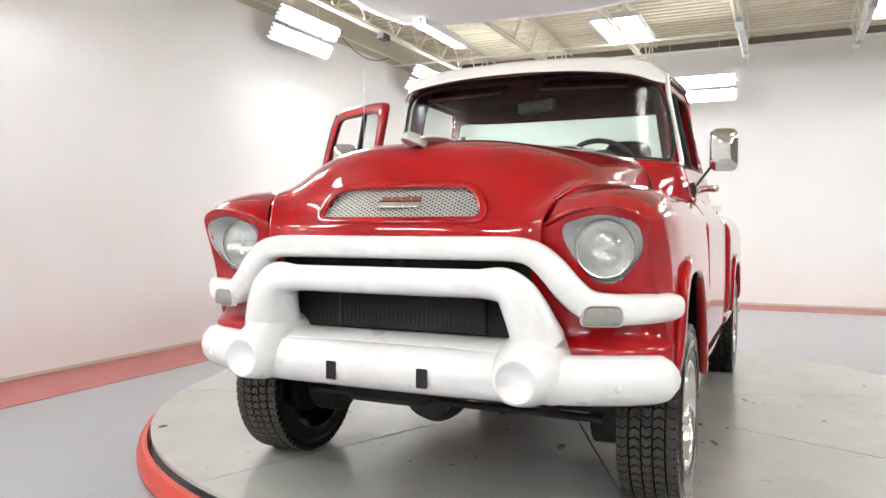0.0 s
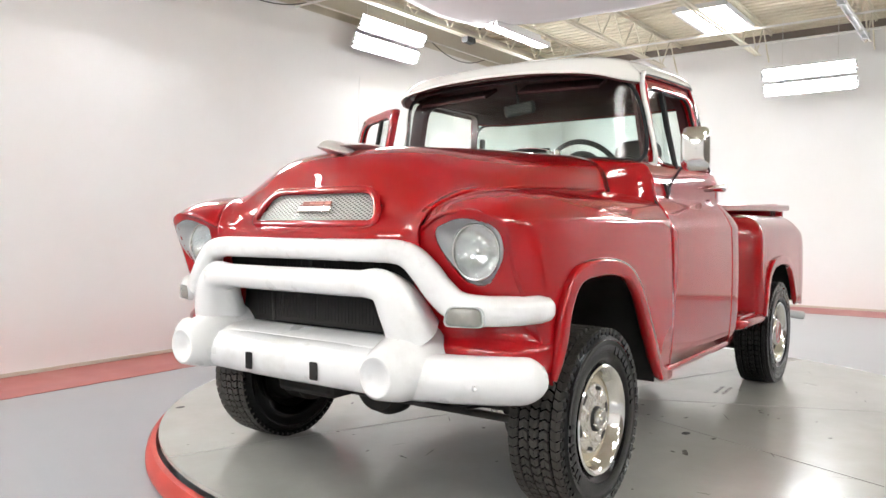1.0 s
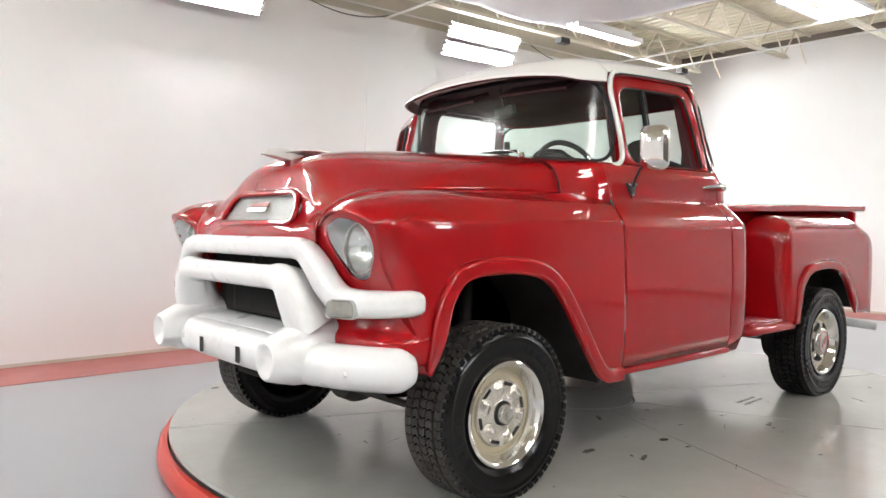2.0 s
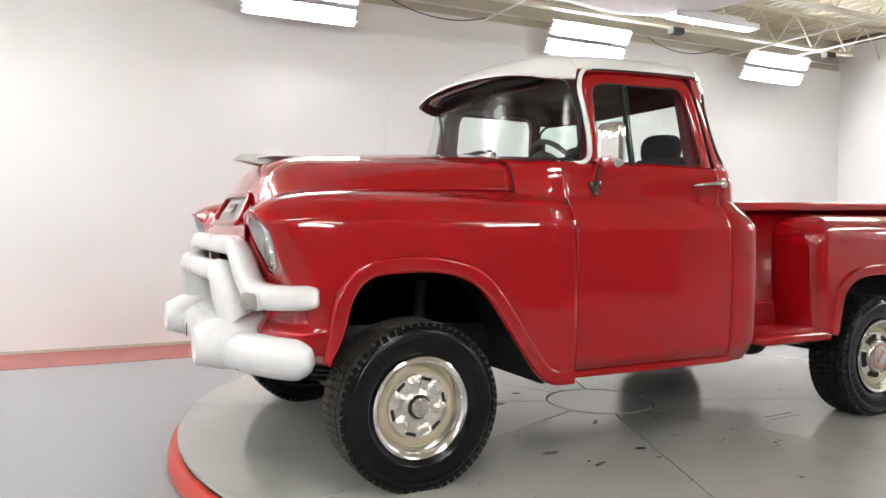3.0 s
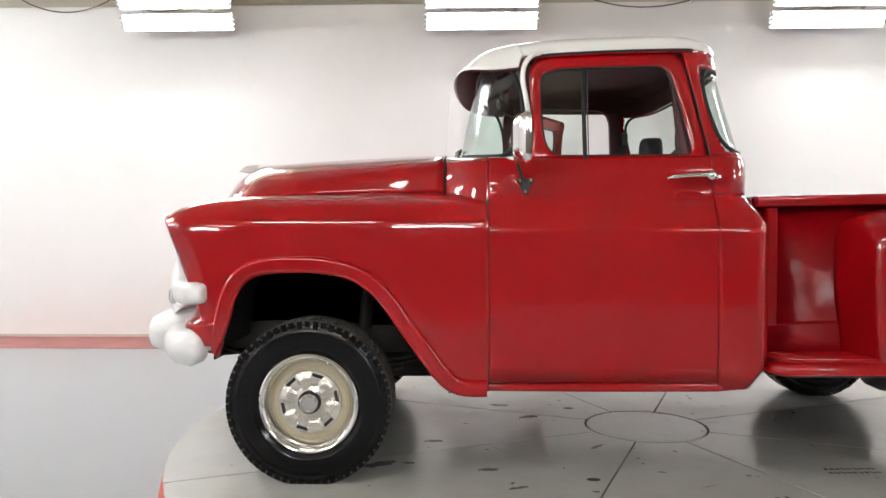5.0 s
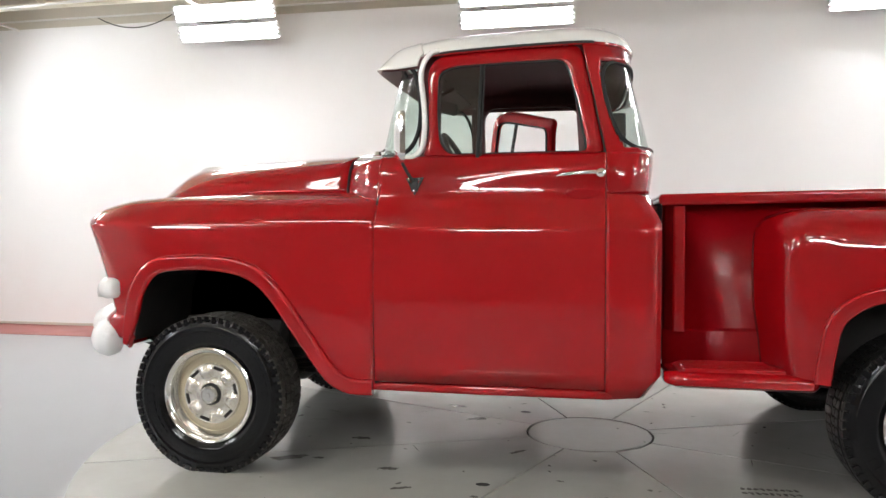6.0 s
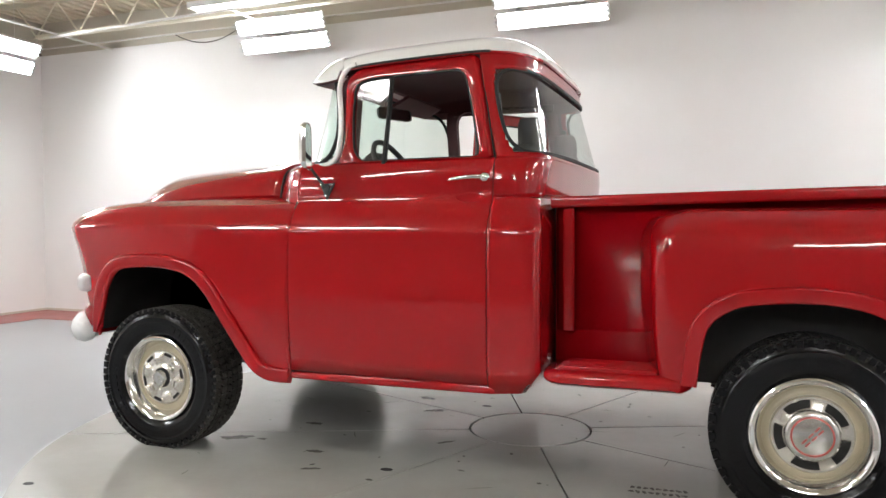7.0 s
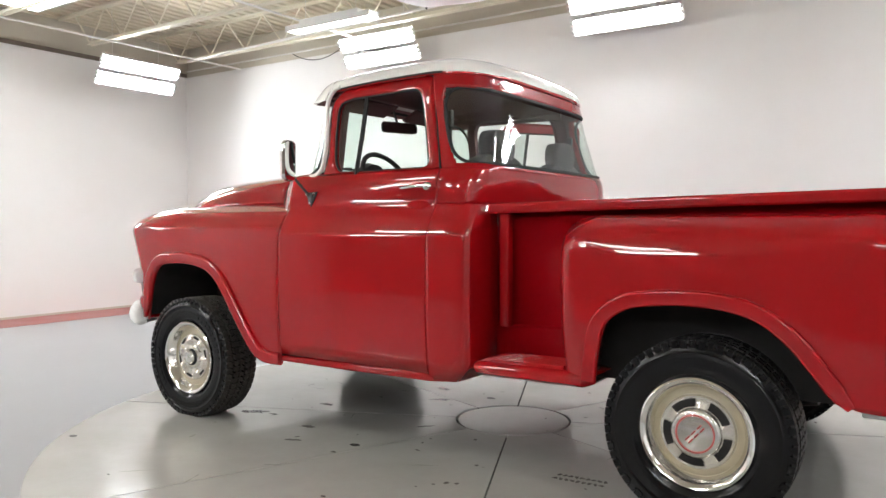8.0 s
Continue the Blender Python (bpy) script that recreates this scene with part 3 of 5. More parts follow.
CA = [(0.570, 0, 1.440), (0.570, 0.24, 1.434), (0.570, 0.43, 1.412), (0.570, 0.58, 1.387), (0.570, 0.655, 1.353), (0.570, 0.690, 1.305), (0.570, 0.708, 1.26), (0.570, 0.722, 1.222)]
CB = [(0.66, 0, 1.42), (0.675, 0.30, 1.415), (0.715, 0.54, 1.395), (0.7515, 0.70, 1.386), (0.7515, float(half(1.365)), 1.365), (0.7515, float(half(1.32)), 1.32), (0.7515, float(half(1.26)), 1.26), (0.7515, 0.867, 1.19)]
CW = []
for k in (0.0, 0.2, 0.45, 0.7, 1.0):
    g = 0.45 * k + 0.55 * math.sin(k * math.pi / 2)      # runs out flush into the door
    row = [(a[0] + (b[0] - a[0]) * k, a[1] + (b[1] - a[1]) * (g if i > 3 else k), a[2] + (b[2] - a[2]) * k) for i, (a, b) in enumerate(zip(CA, CB))]
    CW.append(row[:-1] + [(row[-1][0], row[-1][1], fender_z(*row[-1][:2]) - 0.005)])
cfull = [[(x, -y, z) for x, y, z in r[:0:-1]] + r for r in CW]
part("cowl", grid(patch(cfull, 6, 6)), RED, truck, solid=0.008)
rear_edge = hp[0] + np.array((0.005, 0, -0.009))
part("hood_seal", sweep(rear_edge, rrect(0.009, 0.010, 0.003, 2), ref=(1, 0, 0)), BLACK, truck, "dark gap behind the hood")

# doors
DX0, DX1 = 0.7545, 1.692


def door_panel():
    zs = np.r_[np.linspace(0.43, 1.03, 10), np.linspace(1.045, 1.21, 18), np.linspace(1.22, 1.372, 14)]
    rows = []
    for x in np.r_[DX0, DX0 + 0.004, np.linspace(DX0 + 0.012, DX1 - 0.012, 16), DX1 - 0.004, DX1]:
        e = min(x - DX0, DX1 - x)
        d = 0.0012 * max(0, 1 - e / 0.004) ** 1.5
        rows.append([(x, float(half(z)) + flare(x, z) - d, z) for z in zs])
    return grid(rows)


WIN = [(1.04, 1.378), (1.0, 1.43), (0.985, 1.56), (0.985, 1.745), (1.07, 1.765), (1.53, 1.770), (1.575, 1.60), (1.62, 1.378)]
WIN_IN = resample(outline(WIN, [0.05, 0.06, 0.1, 0.05, 0.05, 0.055, 0.08, 0.03]), 120)
WIN_OUT = resample(outline([(0.925, 1.372), (0.950, 1.45), (0.942, 1.60), (0.928, 1.82), (1.15, 1.834), (1.592, 1.836), (1.642, 1.60), (1.688, 1.372)], [0.02, 0.05, 0.1, 0.105, 0.05, 0.055, 0.08, 0.02]), 120)


def align(a, b):
    """Turn loop b so that its start lies nearest to that of a."""
    k = np.argmin(((b - a[0]) ** 2).sum(1))
    return np.roll(b, -k, 0)


def sweepline(xz, out=0.0):
    return np.array([(x, float(half(z)) + flare(x, z) - 0.004 + out, z) for x, z in xz])


def door(s, name):
    root = part(name, both(s, door_panel()), RED, truck, "smooth red steel door with a chrome handle", solid=0.03)
    a, b = WIN_IN, align(WIN_IN, WIN_OUT)
    rows = [sweepline(a + (b - a) * k, o) for k, o in ((0, -0.03), (0, -0.004), (0.12, 0.004), (0.3, 0.007), (0.7, 0.007), (0.9, 0.002), (1, -0.008), (1, -0.04))]
    part("window_frame", both(s, grid(rows, False, True)), RED, root)
    part("window_seal", both(s, sweep(sweepline(a, -0.008), rrect(0.011, 0.016, 0.005), closed=True, ref=(0, 1, 0))), GASKET, root)
    # quarter window with its black post
    x = 1.172
    part("vent_post", both(s, sweep(sweepline([(x - 0.004, 1.36), (x - 0.002, 1.56), (x + 0.002, 1.765)], -0.004), rrect(0.017, 0.022, 0.005), ref=(0, 1, 0))), GASKET, root)
    part("vent_post_trim", both(s, sweep(sweepline([(x + 0.010, 1.37), (x + 0.012, 1.56), (x + 0.016, 1.762)], 0.006), rrect(0.004, 0.008, 0.0015), ref=(0, 1, 0))), DARK, root)
    q = resample(outline([(1.03, 1.385), (0.995, 1.44), (0.98, 1.56), (0.992, 1.738), (1.07, 1.756), (1.168, 1.758), (1.165, 1.385)], 0.03), 60)
    c = q.mean(0)
    ring = [sweepline(c + (q - c) * k, -0.012) for k in (1, 0.5, 0.02)]
    pane = part("vent_glass", both(s, grid(ring, False, True)), GLASS, root)
    pane.visible_shadow = False
    part("door_handle", both(s, merge(
        sweep(crs([(1.50, 0.885, 1.276), (1.53, 0.90, 1.281), (1.60, 0.907, 1.287), (1.66, 0.906, 1.288), (1.685, 0.895, 1.285)], 5), rrect(0.022, 0.018, 0.007), ref=(0, 0, 1), scale=np.interp(np.arange(21), [0, 4, 16, 20], [0.35, 0.75, 1.0, 1.1])),
        moved(lathe([(0.0, 0.925), (0.012, 0.923), (0.020, 0.915), (0.022, 0.90), (0.018, 0.85)], 20), Matrix.Translation((1.672, 0, 1.284))))), CHROME, root, "chrome pull handle")
    part("handle_dimple", both(s, moved(lathe([(0.0, 0), (0.05, 0.0005), (0.06, 0.0007), (0.066, 0.0)], 32), Matrix.Translation((1.60, 0.878, 1.205)) @ Matrix.Diagonal((1, 1, 0.32, 1)))), RED, root)
    part("pillar_gap", both(s, sweep(sweepline([(1.6915, 1.374), (1.668, 1.48), (1.6455, 1.60), (1.620, 1.72), (1.601, 1.815)], 0.0), rrect(0.006, 0.012, 0.002, 1), ref=(0, 1, 0))), BLACK, root)
    # mirror on a bent arm
    part("mirror_bracket", both(s, merge(sweep([(0.878, 0.862, 1.272), (0.940, 0.862, 1.275), (0.909, 0.864, 1.212)], rrect(0.018, 0.014, 0.005), closed=True, ref=(0, 1, 0)), sweep([(0.909, 0.866, 1.275), (0.909, 0.869, 1.22)], rrect(0.028, 0.016, 0.006), ref=(0, 1, 0)))), DARK, root, "black mirror bracket")
    for bx, bz in ((0.886, 1.268), (0.932, 1.271), (0.909, 1.222)):
        part("bolt", both(s, moved(lathe([(0.0, 0.878), (0.005, 0.877), (0.007, 0.874), (0.007, 0.866)], 10), Matrix.Translation((bx, 0, bz)))), CHROME, root)
    part("mirror_arm", both(s, sweep(crs([(0.905, 0.875, 1.262), (0.886, 0.905, 1.30), (0.868, 0.945, 1.35), (0.858, 0.975, 1.40), (0.862, 0.99, 1.435)], 6), circle(0.0065, 8), ref=(0, 1, 0))), DARK, root)
    shell = []
    for dx, g in ((0.0, 0.94), (0.004, 1.0), (-0.010, 1.0), (-0.022, 0.90), (-0.030, 0.66), (-0.034, 0.3), (-0.034, 0.02)):
        shell.append([(dx, u * g, v * g) for u, v in rrect(0.132, 0.205, 0.036, 5)])
    MM = Matrix.Translation((0.892, 1.0, 1.432)) @ pose(0, 0, 0, 0, 0, -20)
    part("mirror_shell", both(s, moved(grid(shell, False, True), MM)), CHROME, root, "rounded chrome mirror shell")
    part("mirror_glass", both(s, moved(([(0.003, u * 0.93, v * 0.93) for u, v in rrect(0.132, 0.205, 0.036, 5)], [tuple(range(24))]), MM)), MIRROR, root)
    # inner trim panel
    inner = [[(x, float(half(z)) - 0.05, z) for z in (0.44, 0.8, 1.05, 1.2, 1.37)] for x in (DX0 + 0.03, 1.2, DX1 - 0.03)]
    part("trim_panel", both(s, grid(inner)), REDIN, root, "dark red inner door trim", solid=0.01)
    return root


door(-1, "driver_door")
d_far = door(1, "passenger_door")
# the passenger door stands open on its front hinges
HINGE = Vector((0.765, 0.90, 0))
d_far.matrix_basis = Matrix.Translation(HINGE) @ pose(0, 0, 0, 0, 0, 57) @ Matrix.Translation(-HINGE)

# the cab's own door openings
for nm, s in SIDES:
    a = resample(outline([(0.985, 0.55), (0.985, 1.795), (1.555, 1.795), (1.645, 0.55)], [0.05, 0.09, 0.09, 0.05]), 100)
    bb = align(a, resample(outline([(0.90, 0.45), (0.90, 1.825), (1.62, 1.825), (1.695, 0.45)], [0.05, 0.09, 0.09, 0.05]), 100))
    rows = [np.array([(x, float(half(z)) + flare(x, z) - o, z) for x, z in a + (bb - a) * k]) for k, o in ((0, 0.09), (0, 0.05), (0.3, 0.04), (1, 0.04))]
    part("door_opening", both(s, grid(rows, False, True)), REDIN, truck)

# cab corner and back
CORN = [(1.695, 0.0), (1.785, 0.0), (1.858, 0.007), (1.897, 0.031), (1.909, 0.09)]
# wrap-round upper back of the cab: plan lines at heights, from door edge round to the middle
WRAP = {
    1.205: [(1.695, 0.862), (1.745, 0.858), (1.80, 0.842), (1.846, 0.80), (1.870, 0.71), (1.878, 0.5), (1.88, 0.25), (1.88, 0.0)],
    1.30: [(1.695, 0.857), (1.745, 0.853), (1.80, 0.836), (1.85, 0.79), (1.882, 0.70), (1.892, 0.5), (1.894, 0.25), (1.894, 0.0)],
    1.365: [(1.695, 0.832), (1.745, 0.826), (1.80, 0.806), (1.85, 0.762), (1.885, 0.675), (1.90, 0.5), (1.905, 0.25), (1.906, 0.0)],
    1.395: [(1.690, 0.815), (1.738, 0.81), (1.79, 0.79), (1.84, 0.746), (1.88, 0.655), (1.898, 0.5), (1.904, 0.25), (1.906, 0.0)],
    1.58: [(1.650, 0.787), (1.69, 0.78), (1.737, 0.76), (1.79, 0.715), (1.832, 0.63), (1.856, 0.48), (1.864, 0.25), (1.866, 0.0)],
    1.762: [(1.612, 0.76), (1.645, 0.752), (1.692, 0.735), (1.745, 0.692), (1.786, 0.615), (1.811, 0.46), (1.818, 0.25), (1.82, 0.0)],
    1.838: [(1.595, 0.738), (1.627, 0.73), (1.672, 0.712), (1.727, 0.670), (1.773, 0.595), (1.799, 0.455), (1.806, 0.25), (1.808, 0.0)],
}


def cab_lower():
    zs = np.r_[np.linspace(0.40, 1.03, 8), np.linspace(1.045, 1.205, 16)]
    top = np.array(WRAP[1.205])
    cols = []
    for z in zs:
        h = float(half(z))
        w = max(0.0, min(1.0, (z - 1.09) / 0.115))
        tuck = 0.06 * max(0.0, (0.47 - z) / 0.07) ** 2
        low = np.array([(x - (x - 1.695) / 0.2 * tuck, h - d) for x, d in CORN] + [(1.911 - tuck, 0.5), (1.911 - tuck, 0.25), (1.911 - tuck, 0.0)])
        mixed = low + (top - low) * w
        for k, (x, d) in enumerate(CORN):      # the corner stays flush with the door's edge
            mixed[k, 1] = h - d * (1 - w) - (0.862 - top[k, 1]) * w
        plan = crs(mixed, 6)
        cols.append([(x, y, z) for x, y in plan])
    return np.array(cols)


def whole(p):
    """A half from the driver's side to the middle, and its mirror image, as one grid."""
    return np.concatenate([p, (p * (1, -1, 1))[:, ::-1][:, 1:]], 1)


part("cab_lower", grid(whole(cab_lower())), RED, truck, "rounded red lower cab back", solid=0.012)
WZ = sorted(WRAP)
wctrl = np.array([[(x, y, z) for x, y in WRAP[z]] for z in WZ])
wd = patch(wctrl, 6, 6)          # rows by height, columns round the corner
# rear window outline in grid steps: columns 7..end, rows between 1.395 and 1.75
ring_rows = (18, 30)


def back_shell():
    p = whole(wd)
    n, m = p.shape[:2]
    faces = []
    for i in range(n - 1):
        for j in range(m - 1):
            e = min(j, m - 2 - j)
            if not (ring_rows[0] <= i < ring_rows[1] and e >= 7 and (i - ring_rows[0]) + (e - 7) > 1 and (ring_rows[1] - 1 - i) + (e - 7) > 1):
                faces.append((i * m + j, (i + 1) * m + j, (i + 1) * m + j + 1, i * m + j + 1))
    return [tuple(v) for v in p.reshape(-1, 3)], faces


part("cab_back", back_shell(), RED, truck, solid=0.014)
lv, lf = back_shell()
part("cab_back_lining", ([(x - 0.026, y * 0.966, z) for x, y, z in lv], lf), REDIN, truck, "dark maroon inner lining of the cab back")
gl = wd[ring_rows[0]:ring_rows[1] + 1, 7:]
cols = np.concatenate([gl[:, :], (gl * (1, -1, 1))[:, ::-1][:, 1:]], 1)
rear = part("rear_window", grid(cols + np.array((-0.012, 0, 0))), GLASS, truck, "wrap-round rear window of greenish glass")
rear.visible_shadow = False


def frame_loop(c):
    """The border of a grid as a closed loop with its corners cut round."""
    k = 3
    a = np.concatenate([c[0, k:-k], c[k:-k, -1], c[-1, k:-k][::-1], c[k:-k, 0][::-1]])
    return a


loop = frame_loop(cols)
lq = resample(loop, 200)
lq = sum(np.roll(lq, k, 0) for k in range(-4, 5)) / 9
nrm = np.array([(max(0.0, (p[0] - 1.68) * 6), p[1], 0.0) for p in lq])
part("rear_window_seal", sweep(lq, rrect(0.016, 0.011, 0.004), closed=True, ref=nrm), GASKET, rear, "black rubber window seal")
# windscreen
WS = np.array([
    [(0.635, 0, 1.418), (0.64, 0.28, 1.415), (0.668, 0.49, 1.403), (0.722, 0.65, 1.390), (0.805, 0.744, 1.383), (0.893, 0.776, 1.388)],
    [(0.668, 0, 1.60), (0.675, 0.28, 1.598), (0.705, 0.475, 1.594), (0.76, 0.615, 1.585), (0.834, 0.705, 1.58), (0.910, 0.748, 1.575)],
    [(0.725, 0, 1.82), (0.73, 0.28, 1.818), (0.757, 0.46, 1.812), (0.795, 0.58, 1.80), (0.836, 0.655, 1.785), (0.882, 0.708, 1.77)],
])
wsf = np.array([[(x, -y, z) for x, y, z in r[:0:-1].tolist()] + r.tolist() for r in WS])
wsd = patch(wsf, 8, 6)
screen = part("windscreen", grid(wsd), SCREENGLASS, truck, "wrap-round windscreen with a slight green tint")
screen.visible_shadow = False
loop = resample(frame_loop(wsd), 220)
loop = sum(np.roll(loop, k, 0) for k in range(-3, 4)) / 7
nrm = np.array([(-1.0 + 1.1 * max(0, (p[0] - 0.55) * 2.2), 1.6 * p[1] * min(1, max(0, (p[0] - 0.5) * 3)), 0.2) for p in loop])
part("windscreen_seal", sweep(loop, rrect(0.017, 0.018, 0.006), closed=True, ref=nrm), GASKET, screen, "black rubber windscreen seal")
for nm, s in SIDES:
    pts = crs([(0.762, 0.745, 1.374), (0.80, 0.777, 1.366), (0.84, 0.796, 1.364), (0.893, 0.803, 1.374), (0.925, 0.798, 1.408), (0.933, 0.783, 1.48), (0.930, 0.767, 1.56), (0.920, 0.752, 1.64), (0.908, 0.738, 1.72), (0.918, 0.728, 1.785), (0.950, 0.721, 1.826), (0.985, 0.718, 1.836)], 6)
    part("windscreen_pillar", both(s, sweep(pts, rrect(0.020, 0.020, 0.007), ref=(-0.25, 1, 0), scale=np.interp(np.arange(len(pts)), [0, 6, 12], [0.5, 0.9, 1.1]))), ROOFWHITE, truck, "white painted windscreen pillar")

# roof, its drip rail and the sun visor


def roof_ctrl():
    rows = []
    #       x    edge_y edge_z crown
    for x, ey, ez, cz in ((0.735, 0.60, 1.832, 1.858), (0.80, 0.655, 1.826, 1.893), (0.90, 0.705, 1.822, 1.936), (1.05, 0.722, 1.831, 1.955), (1.25, 0.732, 1.838, 1.961), (1.45, 0.742, 1.841, 1.964), (1.60, 0.743, 1.842, 1.960), (1.674, 0.718, 1.842, 1.952), (1.732, 0.675, 1.842, 1.938), (1.778, 0.60, 1.842, 1.914), (1.804, 0.50, 1.842, 1.879), (1.812, 0.465, 1.842, 1.850)):
        h = cz - ez
        rows.append([(x + 0.02 * k, ey * a, ez + h * b) for k, a, b in ((0, 1.0, 0.0), (0, 0.985, 0.22), (0, 0.94, 0.48), (0, 0.82, 0.74), (0, 0.6, 0.90), (0, 0.3, 0.975), (0, 0.0, 1.0))])
    return rows


rc = roof_ctrl()
rfull = [r + [(x, -y, z) for x, y, z in r[-2::-1]] for r in rc]
rp = patch(rfull, 6, 5)
roof = part("roof", grid(rp), ROOFWHITE, truck, "white painted cab roof", solid=0.018)
edge = np.concatenate([rp[13:, 0], rp[-1, 1:-1], rp[13:, -1][::-1]])
part("drip_rail", sweep(edge * (1, 0.995, 1) + np.array((-0.004, 0, -0.005)), rrect(0.010, 0.015, 0.004), ref=(0, 0, 1)), RED, roof, "red drip rail below the roof")
for k in (0, -1):
    part("roof_gap", sweep(rp[13:40, k] * np.array((1, 0.997, 1)) + np.array((0, 0, -0.002)), rrect(0.010, 0.012, 0.003), ref=(0, 0, 1)), GASKET, roof, "dark gutter above the door")
for nm, s in SIDES:
    rail = crs([(x, float(half(1.80)) + flare(x, 1.80) - 0.035, 1.808) for x in (0.96, 1.15, 1.35, 1.52, 1.60)], 4)
    part("header_rail", both(s, sweep(rail, rrect(0.018, 0.062, 0.006), ref=(0, 0, 1))), REDIN, roof)
head = patch([[(x, y * 0.93, z - 0.022 - 0.02 * (abs(y) < 0.6)) for x, y, z in r] for r in rfull[1:-1]], 4, 3)
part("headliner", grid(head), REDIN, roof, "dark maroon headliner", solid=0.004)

VF = [(0.60, 0.0, 1.825), (0.61, 0.25, 1.82), (0.634, 0.45, 1.806), (0.678, 0.592, 1.790), (0.785, 0.680, 1.772), (0.890, 0.727, 1.772)]


def on_roof(x, y, up=0.002):
    q = rp.reshape(-1, 3)
    return (x, y, q[np.argmin(((q[:, :2] - (x, y)) ** 2).sum(1))][2] + up)


VB = [on_roof(x, y) for x, y in ((0.83, 0.0), (0.835, 0.25), (0.85, 0.44), (0.872, 0.57), (0.895, 0.66), (0.915, 0.712))]
VM = [((a[0] + b[0]) / 2, (a[1] + b[1]) / 2, (a[2] + b[2]) / 2 + 0.040 * (1 - 0.7 * (k / 5) ** 2)) for k, (a, b) in enumerate(zip(VF, VB))]
vfull = [[(x, -y, z) for x, y, z in r[:0:-1]] + r for r in (VF, VM, VB)]
vp = patch(vfull, 5, 6)
visor = part("sun_visor", grid(vp), ROOFWHITE, truck, "white outside sun visor over the windscreen", solid=0.004, offset=1)
under = vp * (1, 0.985, 1) + np.array((0.012, 0, -0.006))
part("visor_underside", grid(under), MAROON, visor, "dark maroon visor underside")

# ---- front bars, bumper and lamps ----
def mirrored(path):
    return [(x, -y, z) for x, y, z in path] + [(x, y, z) for x, y, z in path[::-1]]


UB = [(-0.428, 0.952, 0.798), (-0.44, 0.946, 0.798), (-0.47, 0.922, 0.797), (-0.525, 0.862, 0.793), (-0.580, 0.775, 0.792), (-0.608, 0.702, 0.806), (-0.626, 0.646, 0.852), (-0.637, 0.59, 0.918), (-0.645, 0.535, 0.965), (-0.650, 0.47, 0.982), (-0.655, 0.38, 0.984), (-0.660, 0.2, 0.984)]
upath = mirrored(UB)
ud = crs(upath, 5)
us = np.interp(np.abs(ud[:, 1]), [0, 0.5, 0.6, 0.75, 0.87, 0.93, 0.948, 0.956], [0.86, 0.9, 1.04, 1.10, 1.06, 1.0, 0.84, 0.30])
uref = np.array([(-1.0, 0.55 * y, 0.0) for x, y, z in ud])
grille = part("upper_grille_bar", sweep(ud, rrect(0.092, 0.095, 0.036, 5), ref=uref, scale=us), WHITE, truck, "thick brush-painted white upper grille bar")
LB = [(-0.615, 0.535, 0.69), (-0.628, 0.527, 0.715), (-0.65, 0.507, 0.775), (-0.67, 0.48, 0.832), (-0.684, 0.44, 0.864), (-0.693, 0.36, 0.868), (-0.70, 0.18, 0.868)]
ld = crs(mirrored(LB), 6)
ls = np.interp(np.abs(ld[:, 1]), [0, 0.36, 0.46, 0.52, 0.56], [0.95, 0.95, 1.25, 1.7, 2.0])
part("lower_grille_bar", sweep(ld, rrect(0.095, 0.115, 0.038, 5), ref=np.array([(-1.0, 0.5 * y, 0.25) for x, y, z in ld]), scale=ls), WHITE, truck, "white painted arched lower grille bar")


def bumper_section(x, z0=0.482, z1=0.648, d=0.13):
    """Profile of the blade in (forward, height): bowed face with rolled edges."""
    return [(0.0, z1 - 0.004), (0.035, z1), (0.07, z1 - 0.012), (0.095, z1 - 0.045), (0.105, (z0 + z1) / 2), (0.098, z0 + 0.045), (0.075, z0 + 0.015), (0.04, z0), (0.0, z0 + 0.012)]


BP = [(-0.655, 0.0), (-0.652, 0.2), (-0.645, 0.4), (-0.632, 0.55), (-0.602, 0.68), (-0.558, 0.78), (-0.512, 0.85), (-0.462, 0.895), (-0.43, 0.914)]
bp = crs(BP, 12)
tan = np.gradient(bp, axis=0)
tan /= np.linalg.norm(tan, axis=1, keepdims=True)
rows = []
for (x, y), (tx, ty) in zip(bp, tan):
    f = np.array((-ty, tx))                     # forward and outward
    if f[0] > 0:
        f = -f
    q = max(0.0, (y - 0.868) / (BP[-1][1] - 0.868))
    e = max(0.03, 1.0 - q ** 2.6) ** 0.5
    mid = 0.565
    rows.append([(x + f[0] * k * (0.35 + 0.65 * e), y + f[1] * k * (0.35 + 0.65 * e), mid + (z - mid) * (0.12 + 0.88 * e) * (0.97 if y > 0.6 else 1.0)) for k, z in bumper_section(x)])
n = len(rows[0])
cap = list(range((len(rows) - 1) * n, len(rows) * n))


def wing_rows():
    return np.array([r for r, (x, y) in zip(rows, bp) if y >= 0.45])


